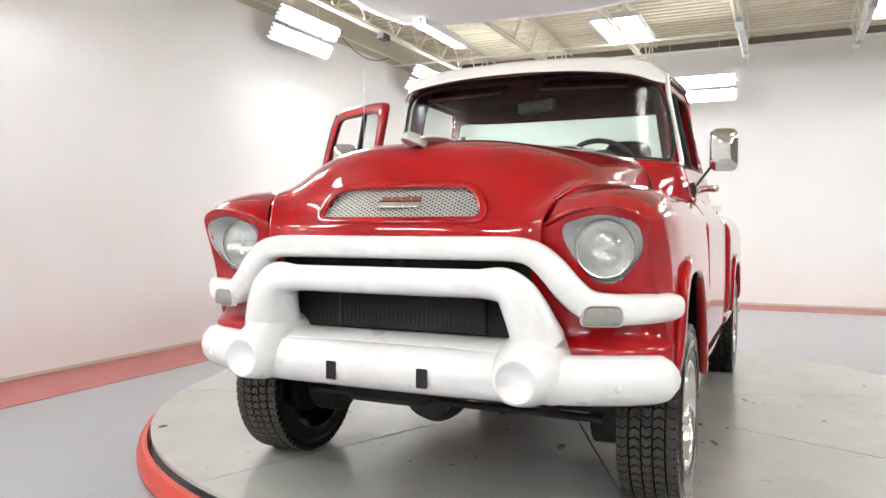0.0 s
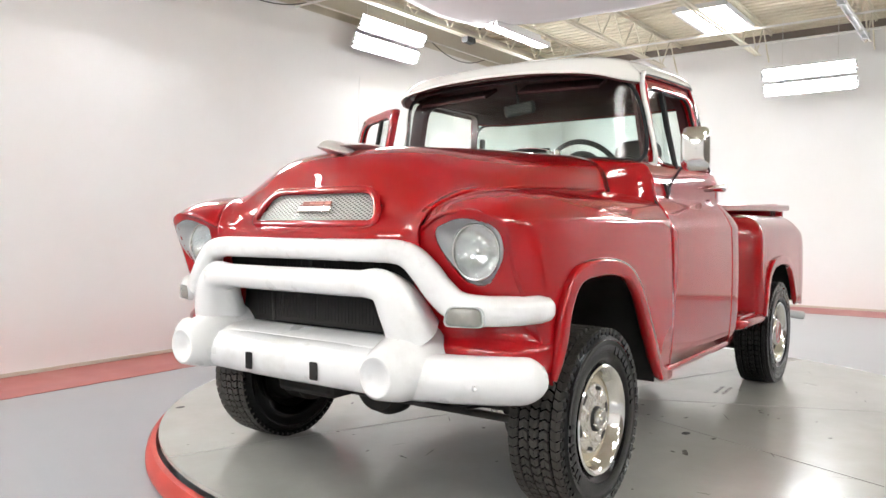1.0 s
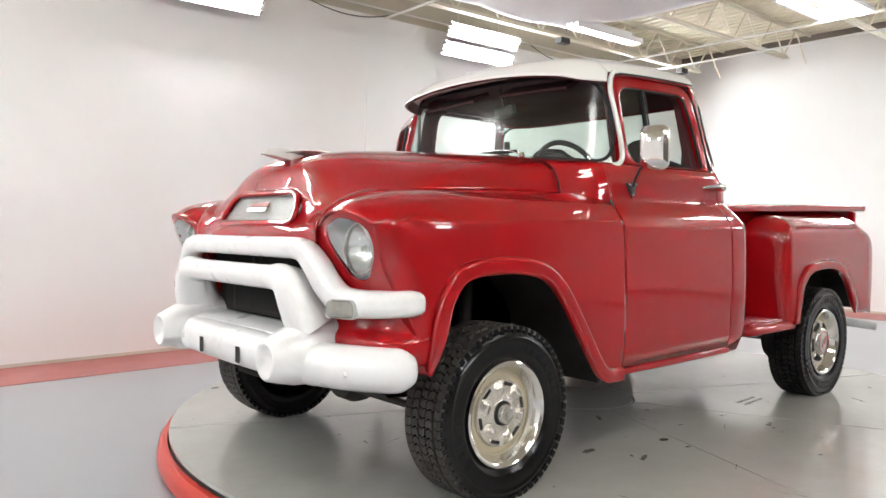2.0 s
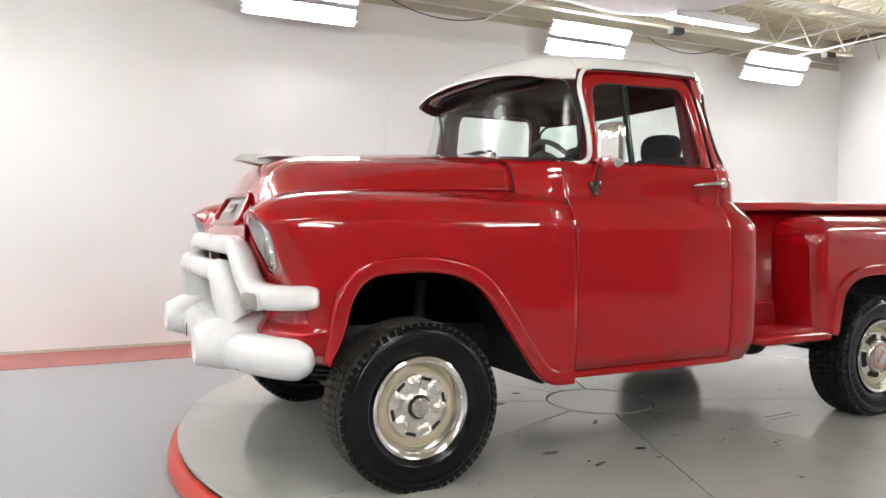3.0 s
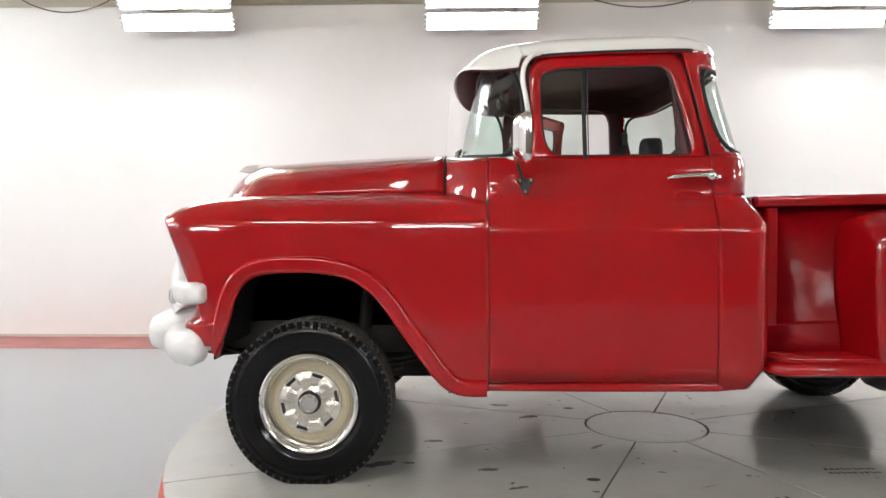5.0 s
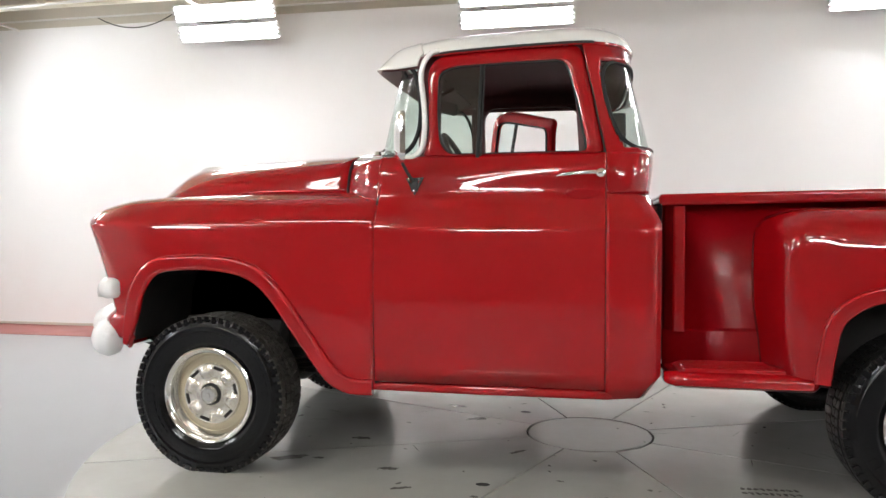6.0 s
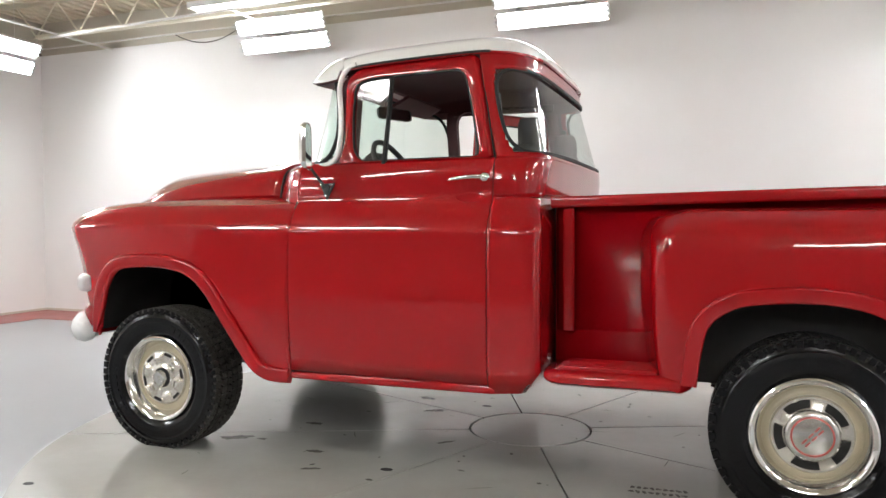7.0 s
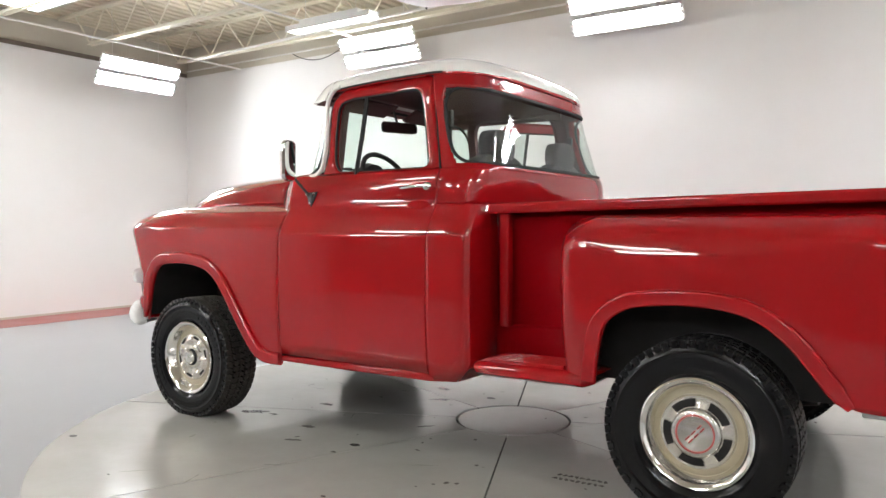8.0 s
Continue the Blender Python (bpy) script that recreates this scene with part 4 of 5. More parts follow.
blade = np.array([r for r, (x, y) in zip(rows, bp) if y <= 0.56])
blade = np.concatenate([(blade * (1, -1, 1))[:0:-1], blade])
bumper = part("front_bumper", grid(blade), WHITE, truck, "massive white painted front bumper with conical guards", solid=0.006)
for nm, s in SIDES:
    w = wing_rows()
    v, f = grid(w)
    f = f + [tuple(range((len(w) - 1) * n, len(w) * n))]
    part("bumper_wing", both(s, (v, f)), WHITE, bumper)
    part("bumper_bolt", both(s, moved(lathe([(0.0, -0.004), (0.007, -0.003), (0.010, 0.0), (0.010, 0.01)], 16, "x"), Matrix.Translation((-0.664, 0.806, 0.553)) @ pose(0, 0, 0, 0, 0, 30))), WHITE, bumper)
    # conical guard with a dished nose
    prof = [(0.0, 0.016), (0.03, 0.012), (0.05, 0.0), (0.056, -0.006), (0.066, -0.008), (0.075, -0.002), (0.095, 0.05), (0.112, 0.10), (0.120, 0.15), (0.122, 0.22), (0.118, 0.30)]
    v, f = lathe(prof, 40, "x")
    v = [(x, y, z + 0.115 * x) for x, y, z in v]
    part("bumper_guard", both(s, (([(x - 0.812, y + 0.525, z + 0.580) for x, y, z in v]), f)), WHITE, bumper, "white conical bumper guard with a dished nose")
    slot = sweep(outline([(-0.021, -0.033), (0.021, -0.033), (0.021, 0.033), (-0.021, 0.033)], 0.006, 3) @ np.array([[0, 1, 0], [0, 0, 1]]), rrect(0.004, 0.006, 0.001, 1), closed=True, ref=(-1, 0, 0))
    part("bumper_slot", both(s, merge(([(-0.7585, 0.178 + y, 0.55 + z) for y, z in outline([(-0.021, -0.033), (0.021, -0.033), (0.021, 0.033), (-0.021, 0.033)], 0.006, 3)], [tuple(range(16))]))), BLACK, bumper, "dark crank slot")
# shelf behind the blade and the dark radiator bay
part("bumper_shelf", grid(patch([[(-0.69, y, 0.646), (-0.64, y, 0.665), (-0.56, y, 0.675)] for y in (-0.5, -0.2, 0.2, 0.5)], 4, 4)), WHITE, bumper, "dusty white shelf behind the bumper", solid=0.004)
part("radiator_bay", merge(box(-0.53, -0.52, -0.55, 0.55, 0.45, 1.05), box(-0.56, -0.53, -0.33, 0.33, 0.68, 0.80)), BLACK, truck, smooth=False)
fins = [box(-0.562, -0.560, y - 0.0015, y + 0.0015, 0.70, 0.95) for y in np.arange(-0.36, 0.37, 0.018)]
tagged(part("radiator_core", merge(*fins), GASKET, truck, smooth=False), kind="stuff")
part("hood_latch", merge(box(-0.60, -0.55, -0.008, 0.008, 0.90, 0.955), box(-0.60, -0.585, -0.02, 0.02, 0.90, 0.91)), GREASY, truck, smooth=False, bevel=0.002)
part("bay_strut", sweep([(-0.56, 0.26, 0.68), (-0.57, 0.255, 0.88)], circle(0.008, 8), ref=(0, 1, 0)), GREASY, truck)

HCY, HCZ = 0.742, 0.985
ang = np.arctan2(HO[:, 1] - HCZ, HO[:, 0] - HCY)


def bez(k, d):
    """k: 0 at the lens ring, 1 at the outline; d: forward."""
    ring = np.stack([HCY + 0.096 * np.cos(ang), HCZ + 0.096 * np.sin(ang)], 1)
    q = ring + (HO - ring) * k
    xo = -0.622 + (1.09 - q[:, 1]) * 0.40
    x = -0.548 * (1 - k) + xo * k
    return np.stack([x - d, q[:, 0], q[:, 1]], 1)


for nm, s in SIDES:
    rim = part("headlight", both(s, grid([bez(k, d) for k, d in ((0, -0.02), (0, 0.004), (0.05, 0.008), (0.14, -0.004), (0.35, -0.02), (0.7, -0.022), (0.92, -0.008), (0.97, 0.006), (1.0, 0.008), (1.04, 0.0), (1.04, -0.03))], False, True)), ALU, truck, "headlight in a worn aluminium teardrop bezel")
    bowl = lathe([(0.0, 0.06), (0.04, 0.05), (0.07, 0.03), (0.09, 0.0)], 40, "x")
    part("reflector", both(s, moved(bowl, Matrix.Translation((-0.545, HCY, HCZ)))), REFLECTOR, rim)
    lens = lathe([(0.0, -0.035), (0.03, -0.033), (0.06, -0.025), (0.082, -0.011), (0.09, 0.0)], 40, "x")
    part("lens", both(s, moved(lens, Matrix.Translation((-0.548, HCY, HCZ)))), LENS, rim)
    flutes = [sweep([(-0.571 + 0.6 * (u * u), HCY + u, HCZ + z0), (-0.571 + 0.6 * (u * u), HCY + u, HCZ + z1)], rrect(0.005, 0.0014, 0.0005, 1), ref=(-1, 0, 0)) for u in np.arange(-0.06, 0.061, 0.012) for z0, z1 in ((-math.sqrt(0.0066 - u * u) * 0.9, math.sqrt(0.0066 - u * u) * 0.9),)]
    part("lens_pattern", both(s, merge(*flutes)), LENS, rim)
    part("bulb", both(s, moved(lathe([(0.0, -0.02), (0.01, -0.017), (0.014, 0.0), (0.010, 0.04)], 16, "x"), Matrix.Translation((-0.525, HCY, HCZ)))), SATIN, rim)
    part("ring", both(s, moved(lathe([(0.089, 0.006), (0.090, -0.005), (0.094, -0.006), (0.097, 0.0), (0.094, 0.01)], 48, "x", closed=True), Matrix.Translation((-0.555, HCY, HCZ)))), SATIN, rim)
    so = resample(outline([(-0.068, -0.032), (0.068, -0.032), (0.060, 0.032), (-0.054, 0.032)], 0.024), 40)
    SM = Matrix.Translation((-0.640, 0.752, 0.776)) @ pose(0, 0, 0, 0, 0, -18)
    sig = part("turn_signal", both(s, moved(grid([[(d, u * g, v * g) for u, v in so] for d, g in ((0.012, 1.08), (-0.004, 1.08), (-0.010, 1.02), (-0.006, 0.94))], False, True), SM)), ALU, truck, "clear turn signal in a dull metal rim")
    part("signal_lens", both(s, moved(grid([[(d, u * g, v * g) for u, v in so] for d, g in ((-0.004, 0.95), (-0.012, 0.85), (-0.017, 0.5), (-0.018, 0.02))], False, True), SM)), SIGNAL, sig)
    plan = np.array([(-0.375, 0.947), (-0.43, 0.945), (-0.485, 0.925), (-0.54, 0.87), (-0.575, 0.77), (-0.59, 0.64), (-0.592, 0.48)])
    apron = [[(x + o * 0.9, y - o * 0.25, z) for x, y in plan] for z, o in ((0.81, 0.055), (0.75, 0.050), (0.70, 0.040), (0.678, 0.018), (0.664, 0.003), (0.648, -0.002), (0.625, 0.0), (0.60, 0.008), (0.575, 0.025))]
    part("front_apron", both(s, grid(patch(apron, 4, 5))), RED, truck, "rolled red apron below the headlight", solid=0.006)

# ---- wheels ----
WR, WHUB, TW = 0.356, 0.348, 0.225


def tyre():
    prof = [(0.200, -0.085), (0.215, -0.098), (0.232, -0.104), (0.236, -0.1075), (0.245, -0.109), (0.262, -0.1105), (0.285, -0.112), (0.300, -0.1105), (0.303, -0.1125), (0.307, -0.1122), (0.310, -0.109), (0.318, -0.107), (0.338, -0.099), (0.344, -0.090), (0.343, -0.05), (0.343, 0.05), (0.344, 0.090), (0.338, 0.099), (0.318, 0.107), (0.310, 0.109), (0.307, 0.1122), (0.303, 0.1125), (0.300, 0.1105), (0.285, 0.112), (0.262, 0.1105), (0.245, 0.109), (0.236, 0.1075), (0.232, 0.104), (0.215, 0.098), (0.200, 0.085)]
    return lathe(prof, 96, "y")


def block(a0, a1, y0, y1, r0, r1, skew=0.0):
    v = []
    for r in (r0, r1):
        k = 0.0 if r == r0 else 0.07
        for a, y in ((a0, y0), (a1, y0), (a1, y1), (a0, y1)):
            am, ym = (a0 + a1) / 2, (y0 + y1) / 2
            a, y2 = a + (am - a) * k, y + (ym - y) * k
            a += skew * (y - ym)
            v.append((r * math.cos(a), y2, r * math.sin(a)))
    return v, [(0, 3, 2, 1), (4, 5, 6, 7), (0, 1, 5, 4), (1, 2, 6, 5), (2, 3, 7, 6), (3, 0, 4, 7)]


def tread():
    out, n = [], 62
    for k in range(n):
        a, w = 2 * math.pi * k / n, 2 * math.pi / n
        for y0, y1, o, sk in ((-0.105, -0.066, 0.0, 1.4), (-0.058, -0.023, 0.5, -1.6), (-0.016, 0.016, 0.2, 1.6), (0.023, 0.058, 0.7, -1.6), (0.066, 0.105, 0.4, 1.4)):
            outer, ym = abs(y0 + y1) > 0.15, (y0 + y1) / 2
            fill = 0.9 if outer else 0.78
            for q0, q1, sgn in ((y0, ym, 1), (ym, y1, -1)):   # two halves make a wavy block
                blk = block(a + o * w, a + (o + fill) * w, q0, q1, 0.338, WR - 0.003 if outer else WR, sk * sgn)
                shift = sk * sgn * (ym - (q0 + q1) / 2)
                out.append(([tuple(Matrix.Rotation(-shift, 3, "Y") @ Vector(v)) for v in blk[0]], blk[1]))
    return merge(*out)


def shoulder_lugs():
    """Lugs running from the tread down the sidewall."""
    out, n = [], 62
    for k in range(n):
        a, w = 2 * math.pi * k / n, 2 * math.pi / n
        for sgn in (-1, 1):
            out.append(block(a + (0.1 if sgn < 0 else 0.45) * w, a + (0.78 if sgn < 0 else 1.1) * w, sgn * 0.090, sgn * 0.1062, 0.328 - 0.008 * (k % 2), 0.3515))
    return merge(*out)


def lettering():
    """Raised blocks round the sidewall, too worn to read."""
    out = []
    for a0, n in ((0.35, 9), (3.3, 7)):
        for k in range(n):
            a = a0 + 0.135 * k
            out.append(block(a, a + (0.085 if k % 3 else 0.05), -0.1133, -0.108, 0.258, 0.288))
    return merge(*out)


TYRE, TREADM, LUGS = tyre(), tread(), shoulder_lugs()


def wheel(kind):
    """A wheel about the origin; its outer face looks to -y."""
    steel = [(0.212, -0.088), (0.206, -0.098), (0.198, -0.094), (0.192, -0.075), (0.186, -0.066), (0.177, -0.054), (0.169, -0.048), (0.158, -0.053), (0.146, -0.056), (0.134, -0.051), (0.10, -0.050), (0.0, -0.050)]
    w = part("wheel", lathe(steel, 64), BEIGE, truck, "beige painted steel wheel with chrome trim")
    t = part("tyre", TYRE, RUBBER, w, "black all-terrain tyre with a dressed shine")
    tagged(part("lettering", lettering(), RUBBER, w, "worn raised sidewall lettering", smooth=False), kind="stuff")
    tagged(part("tread", TREADM, TREAD if kind == "front" else TREADDARK, w, "worn dusty tread blocks" if kind == "front" else "dark tread blocks", smooth=False), kind="stuff")
    tagged(part("shoulder_lug", LUGS, RUBBER, w, smooth=False), kind="stuff")
    part("brake_drum", lathe([(0.0, 0.075), (0.15, 0.075), (0.165, 0.06), (0.168, -0.02), (0.198, -0.04), (0.198, 0.082), (0.204, 0.088)], 48), BLACK, w, "black brake drum")
    part("trim_ring", lathe([(0.2125, -0.085), (0.2125, -0.104), (0.206, -0.1085), (0.199, -0.106), (0.191, -0.099), (0.184, -0.087), (0.178, -0.070), (0.172, -0.060), (0.170, -0.056), (0.190, -0.056)], 72, closed=True), CHROME, w, "bright chrome trim ring")
    rows = []
    n = 120
    if kind == "front":
        for r in (0.137, 0.1355, 0.132, 0.125, 0.115, 0.105, 0.095, 0.085, 0.075, 0.066, 0.058, 0.052):
            ring = []
            for k in range(n):
                a = 2 * math.pi * k / n
                lobe = 0.5 + 0.5 * math.cos(6 * a)
                lobe = min(1, max(0, (lobe - 0.25) * 2.2))
                rise = math.exp(-((r - 0.098) / 0.022) ** 2) * 0.015 * lobe
                d = 0.056 + (0.012 if r < 0.134 else 0.0) + rise + 0.012 * max(0, (0.075 - r) / 0.03)
                ring.append((r * math.cos(a), -d, r * math.sin(a)))
            rows.append(ring)
        cap = part("hub_cap", grid(rows, False, True), CAPMETAL, w, "bright metal six-lobed wheel cap")
        for k in range(6):
            a = math.pi / 6 + k * math.pi / 3
            part("cap_slot", moved(([(r * math.cos(b), -0.0695, r * math.sin(b)) for r, b in ((0.112, -0.20), (0.126, -0.20), (0.126, 0.20), (0.112, 0.20))], [(0, 1, 2, 3)]), Matrix.Rotation(-a, 4, "Y")), BLACK, w, smooth=False)
        part("hub_ring", lathe([(0.049, -0.06), (0.049, -0.080), (0.045, -0.086), (0.040, -0.088)], 40), GASKET, w)
        part("locking_hub", lathe([(0.041, -0.075), (0.040, -0.100), (0.036, -0.106), (0.030, -0.107), (0.028, -0.103), (0.012, -0.103), (0.010, -0.107), (0.0, -0.107)], 40), SATIN, w, "dull steel locking hub")
        studs = [moved(lathe([(0.0, -0.111), (0.0035, -0.109), (0.0035, -0.10)], 8), Matrix.Translation((0.033 * math.cos(q), 0, 0.033 * math.sin(q)))) for q in np.linspace(0, 2 * math.pi, 6, endpoint=False)]
        for stud in studs:
            part("screw", stud, CHROME, w)
    else:
        for r in (0.143, 0.1415, 0.137, 0.130, 0.122, 0.112, 0.102, 0.094, 0.088, 0.084):
            ring = []
            for k in range(n):
                a = 2 * math.pi * k / n
                lobe = min(1, max(0, (0.5 + 0.5 * math.cos(5 * a) - 0.45) * 2.6))
                d = 0.056 + (0.010 if r < 0.140 else 0.0) + 0.012 * max(0, (0.125 - r) / 0.04) * (0.4 + 0.6 * lobe)
                ring.append((r * math.cos(a), -d, r * math.sin(a)))
            rows.append(ring)
        part("hub_cap", grid(rows, False, True), CAPMETAL, w, "chrome five-spoke wheel cap with a red ring")
        for k in range(5):
            a = math.pi / 5 + k * 2 * math.pi / 5
            b0 = 0.38
            arc = [(0.099 * math.cos(t), -0.0758, 0.099 * math.sin(t)) for t in np.linspace(-b0, b0, 7)] + [(0.128 * math.cos(t), -0.0705, 0.128 * math.sin(t)) for t in np.linspace(b0 * 1.05, -b0 * 1.05, 7)]
            part("cap_slot", moved((arc, [tuple(range(14))]), Matrix.Rotation(-a, 4, "Y")), BLACK, w, smooth=False)
        part("centre_cap", lathe([(0.094, -0.066), (0.094, -0.084), (0.089, -0.093), (0.079, -0.098), (0.0, -0.100)], 48), SATIN, w, "brushed metal centre cap")
        part("cap_ring", lathe([(0.073, -0.0988), (0.0695, -0.1008), (0.0675, -0.1008), (0.0665, -0.0985)], 48), FADED, w, "thin red ring")
        part("cap_badge", moved(merge(*[box(u - 0.012, u + 0.012, -0.1022, -0.099, z - 0.003, z + 0.003) for u in (-0.031, 0.0, 0.031) for z in (-0.0075, 0.0075)]), Matrix.Rotation(radians(-40), 4, "Y")), FADED, w, "faded red badge bars", smooth=False, bevel=0.003)
    return w


for kind, x in (("front", 0.0), ("rear", 2.896)):
    w = wheel(kind)
    size, hub = Matrix.Diagonal((0.985, 1, 0.985, 1)), (x, WHUB - 0.011)
    w.matrix_basis = pose(hub[0], -0.845, hub[1], 0, 17 if kind == "front" else -8, 0) @ size
    made = copy_thing(w, pose(hub[0], 0.845, hub[1], 0, 40, 180) @ size)

# ---- bed, rear fenders, steps ----
RAIL = 0.018                       # the bed rises a little to the rear


def rz(x):
    return RAIL * (x - 1.96)


bed = part("bed_front_panel", merge(box(1.926, 1.938, -0.70, 0.70, 0.62, 1.165), sweep([(1.932, -0.72, 1.185), (1.932, 0.72, 1.185)], rrect(0.045, 0.045, 0.015), ref=(0, 0, 1))), RED, truck, smooth=False)
part("bed_floor", box(1.96, 3.94, -0.69, 0.69, 0.70, 0.725), DARK, truck, smooth=False)
part("tailgate", merge(box(3.925, 3.945, -0.69, 0.69, 0.71, 1.21), sweep([(3.935, -0.69, 1.225), (3.935, 0.69, 1.225)], rrect(0.045, 0.05, 0.015), ref=(0, 0, 1))), RED, truck, smooth=False)
for nm, s in SIDES:
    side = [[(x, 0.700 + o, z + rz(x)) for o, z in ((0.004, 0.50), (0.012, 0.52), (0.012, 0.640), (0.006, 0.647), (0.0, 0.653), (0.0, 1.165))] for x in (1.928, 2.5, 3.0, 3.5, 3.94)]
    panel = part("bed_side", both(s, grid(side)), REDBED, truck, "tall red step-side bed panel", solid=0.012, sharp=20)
    rail = [(x, 0.735, 1.182 + rz(x)) for x in np.linspace(1.918, 4.0, 12)]
    part("bed_rail", both(s, sweep(rail, rrect(0.075, 0.048, 0.014, 4), ref=(0, 0, 1))), RED, panel)
    for x in (1.988, 3.86):
        part("stake_pocket", both(s, sweep([(x, 0.728, 0.645), (x, 0.728, 1.155 + rz(x))], rrect(0.05, 0.052, 0.012), ref=(0, 1, 0))), RED, panel)
    # running step
    prof = [(0.70, 0.512), (0.80, 0.515), (0.90, 0.515), (0.932, 0.512), (0.950, 0.500), (0.957, 0.484), (0.952, 0.464), (0.935, 0.453), (0.90, 0.452), (0.70, 0.455)]
    xs = [1.918, 1.922, 1.935, 1.96, 2.0, 2.2, 2.42, 2.45, 2.47, 2.482, 2.49]
    rows = []
    for x in xs:
        e = math.sqrt(max(0.0, 1 - ((2.0 - x) / 0.086) ** 2)) if x < 2.0 else min(1.0, max(0.0, (2.492 - x) / 0.04)) ** 0.5
        rows.append([(x, 0.70 + (y - 0.70) * (0.70 + 0.30 * e), 0.484 + (z - 0.484) * (0.4 + 0.6 * e)) for y, z in prof])
    v, f = grid(rows)
    f = f + [tuple(range(len(prof)))]
    step = part("running_step", both(s, (v, f)), RED, truck, "red ribbed step between cab and fender")
    ribs = [sweep([(1.965, y, 0.5085), (1.99, y, 0.5135), (2.02, y, 0.5155), (2.36, y, 0.5155)], rrect(0.019, 0.028, 0.006, 3), ref=(0, 0, 1), scale=[0.3, 0.8, 1, 1]) for y in np.linspace(0.74, 0.91, 6)]
    part("step_tread", both(s, merge(*ribs)), RED, step)
    # rear fender
    RL = [(2.42, 0.485), (2.46, 0.478), (2.50, 0.56), (2.54, 0.70), (2.635, 0.785), (2.74, 0.810), (2.87, 0.818), (3.0, 0.808), (3.12, 0.765), (3.22, 0.685), (3.31, 0.58), (3.385, 0.505), (3.48, 0.488), (3.62, 0.486)]
    rows = [
        [(2.285, 0.705, 1.06), (2.278, 0.706, 1.02), (2.275, 0.706, 0.96), (2.275, 0.706, 0.86), (2.28, 0.706, 0.76), (2.295, 0.706, 0.64), (2.31, 0.706, 0.50)],
        [(2.315, 0.72, 1.108), (2.308, 0.77, 1.080), (2.310, 0.81, 1.018), (2.314, 0.82, 0.88), (2.318, 0.825, 0.76), (2.330, 0.83, 0.64), (2.348, 0.835, 0.495)],
        [(2.38, 0.72, 1.135), (2.362, 0.80, 1.118), (2.345, 0.885, 1.052), (2.342, 0.912, 0.96), (2.346, 0.915, 0.80), (2.356, 0.918, 0.64), (2.380, 0.92, 0.49)],
        [(2.45, 0.72, 1.148), (2.44, 0.825, 1.135), (2.42, 0.910, 1.082), (2.39, 0.944, 1.005), (2.395, 0.946, 0.80), (2.405, 0.945, 0.64), (2.42, 0.94, 0.485)],
    ]
    for x, z in RL[1:]:
        xt = max(x, 2.47)
        zt = 1.01 + 0.006 * (xt - 2.4)
        drop = 0.05 * max(0.0, (xt - 3.5) / 0.12) ** 2
        rows.append([(xt, 0.72, 1.152 - drop), (xt, 0.83, 1.139 - drop), (xt, 0.914, 1.086 - drop), (xt, 0.945, zt - drop * 0.5), (xt * 0.6 + x * 0.4, 0.952, zt * 0.65 + z * 0.35), (xt * 0.25 + x * 0.75, 0.954, zt * 0.25 + z * 0.75), (x, 0.948, z)])
    rows += [[(3.715, 0.72, 1.03), (3.72, 0.83, 1.01), (3.71, 0.895, 0.97), (3.705, 0.925, 0.92), (3.70, 0.93, 0.80), (3.69, 0.93, 0.66), (3.675, 0.93, 0.47)], [(3.75, 0.71, 0.93), (3.76, 0.78, 0.92), (3.755, 0.83, 0.90), (3.75, 0.85, 0.86), (3.74, 0.85, 0.77), (3.73, 0.85, 0.66), (3.71, 0.85, 0.49)], [(3.76, 0.705, 0.9), (3.77, 0.706, 0.88), (3.77, 0.706, 0.86), (3.765, 0.706, 0.82), (3.75, 0.706, 0.76), (3.74, 0.706, 0.66), (3.72, 0.706, 0.50)]]
    rf = part("rear_fender", both(s, grid(patch(rows, 5, 6))), RED, truck, "bulging red rear fender", solid=0.01)
    lip = crs([(2.478, 0.945, 0.49), (2.492, 0.95, 0.60), (2.526, 0.953, 0.73), (2.625, 0.955, 0.808), (2.74, 0.956, 0.831), (2.87, 0.956, 0.838), (3.01, 0.956, 0.827), (3.125, 0.955, 0.79), (3.22, 0.954, 0.718), (3.295, 0.952, 0.632), (3.36, 0.949, 0.545), (3.40, 0.942, 0.497)], 6)
    part("wheel_arch_lip", both(s, sweep(lip, rrect(0.060, 0.038, 0.011, 6), ref=(0, 1, 0), scale=np.interp(np.arange(len(lip)), [0, len(lip) - 8, len(lip) - 1], [1, 1, 0.45]))), RED, rf)
    well = [[(x, y, z) for x, z in ((2.44, 0.52), (2.50, 0.80), (2.62, 0.95), (2.90, 1.0), (3.18, 0.95), (3.36, 0.75), (3.44, 0.52))] for y in (0.94, 0.66)]
    flat = ((2.40, 0.46), (2.44, 0.80), (2.60, 0.98), (2.90, 1.04), (3.20, 0.98), (3.40, 0.75), (3.50, 0.46))
    part("wheel_well", both(s, merge(grid(well), ([(x, 0.722, z) for x, z in flat], [tuple(range(7))]))), BLACK, rf)
    part("tail_lamp", both(s, merge(box(3.71, 3.77, 0.80, 0.88, 0.60, 0.66), moved(lathe([(0.0, 0.03), (0.035, 0.025), (0.04, 0.0), (0.03, -0.04)], 20, "x"), Matrix.Translation((3.78, 0.84, 0.63))))), DARK, rf, "dark round tail lamp", bevel=0.004)
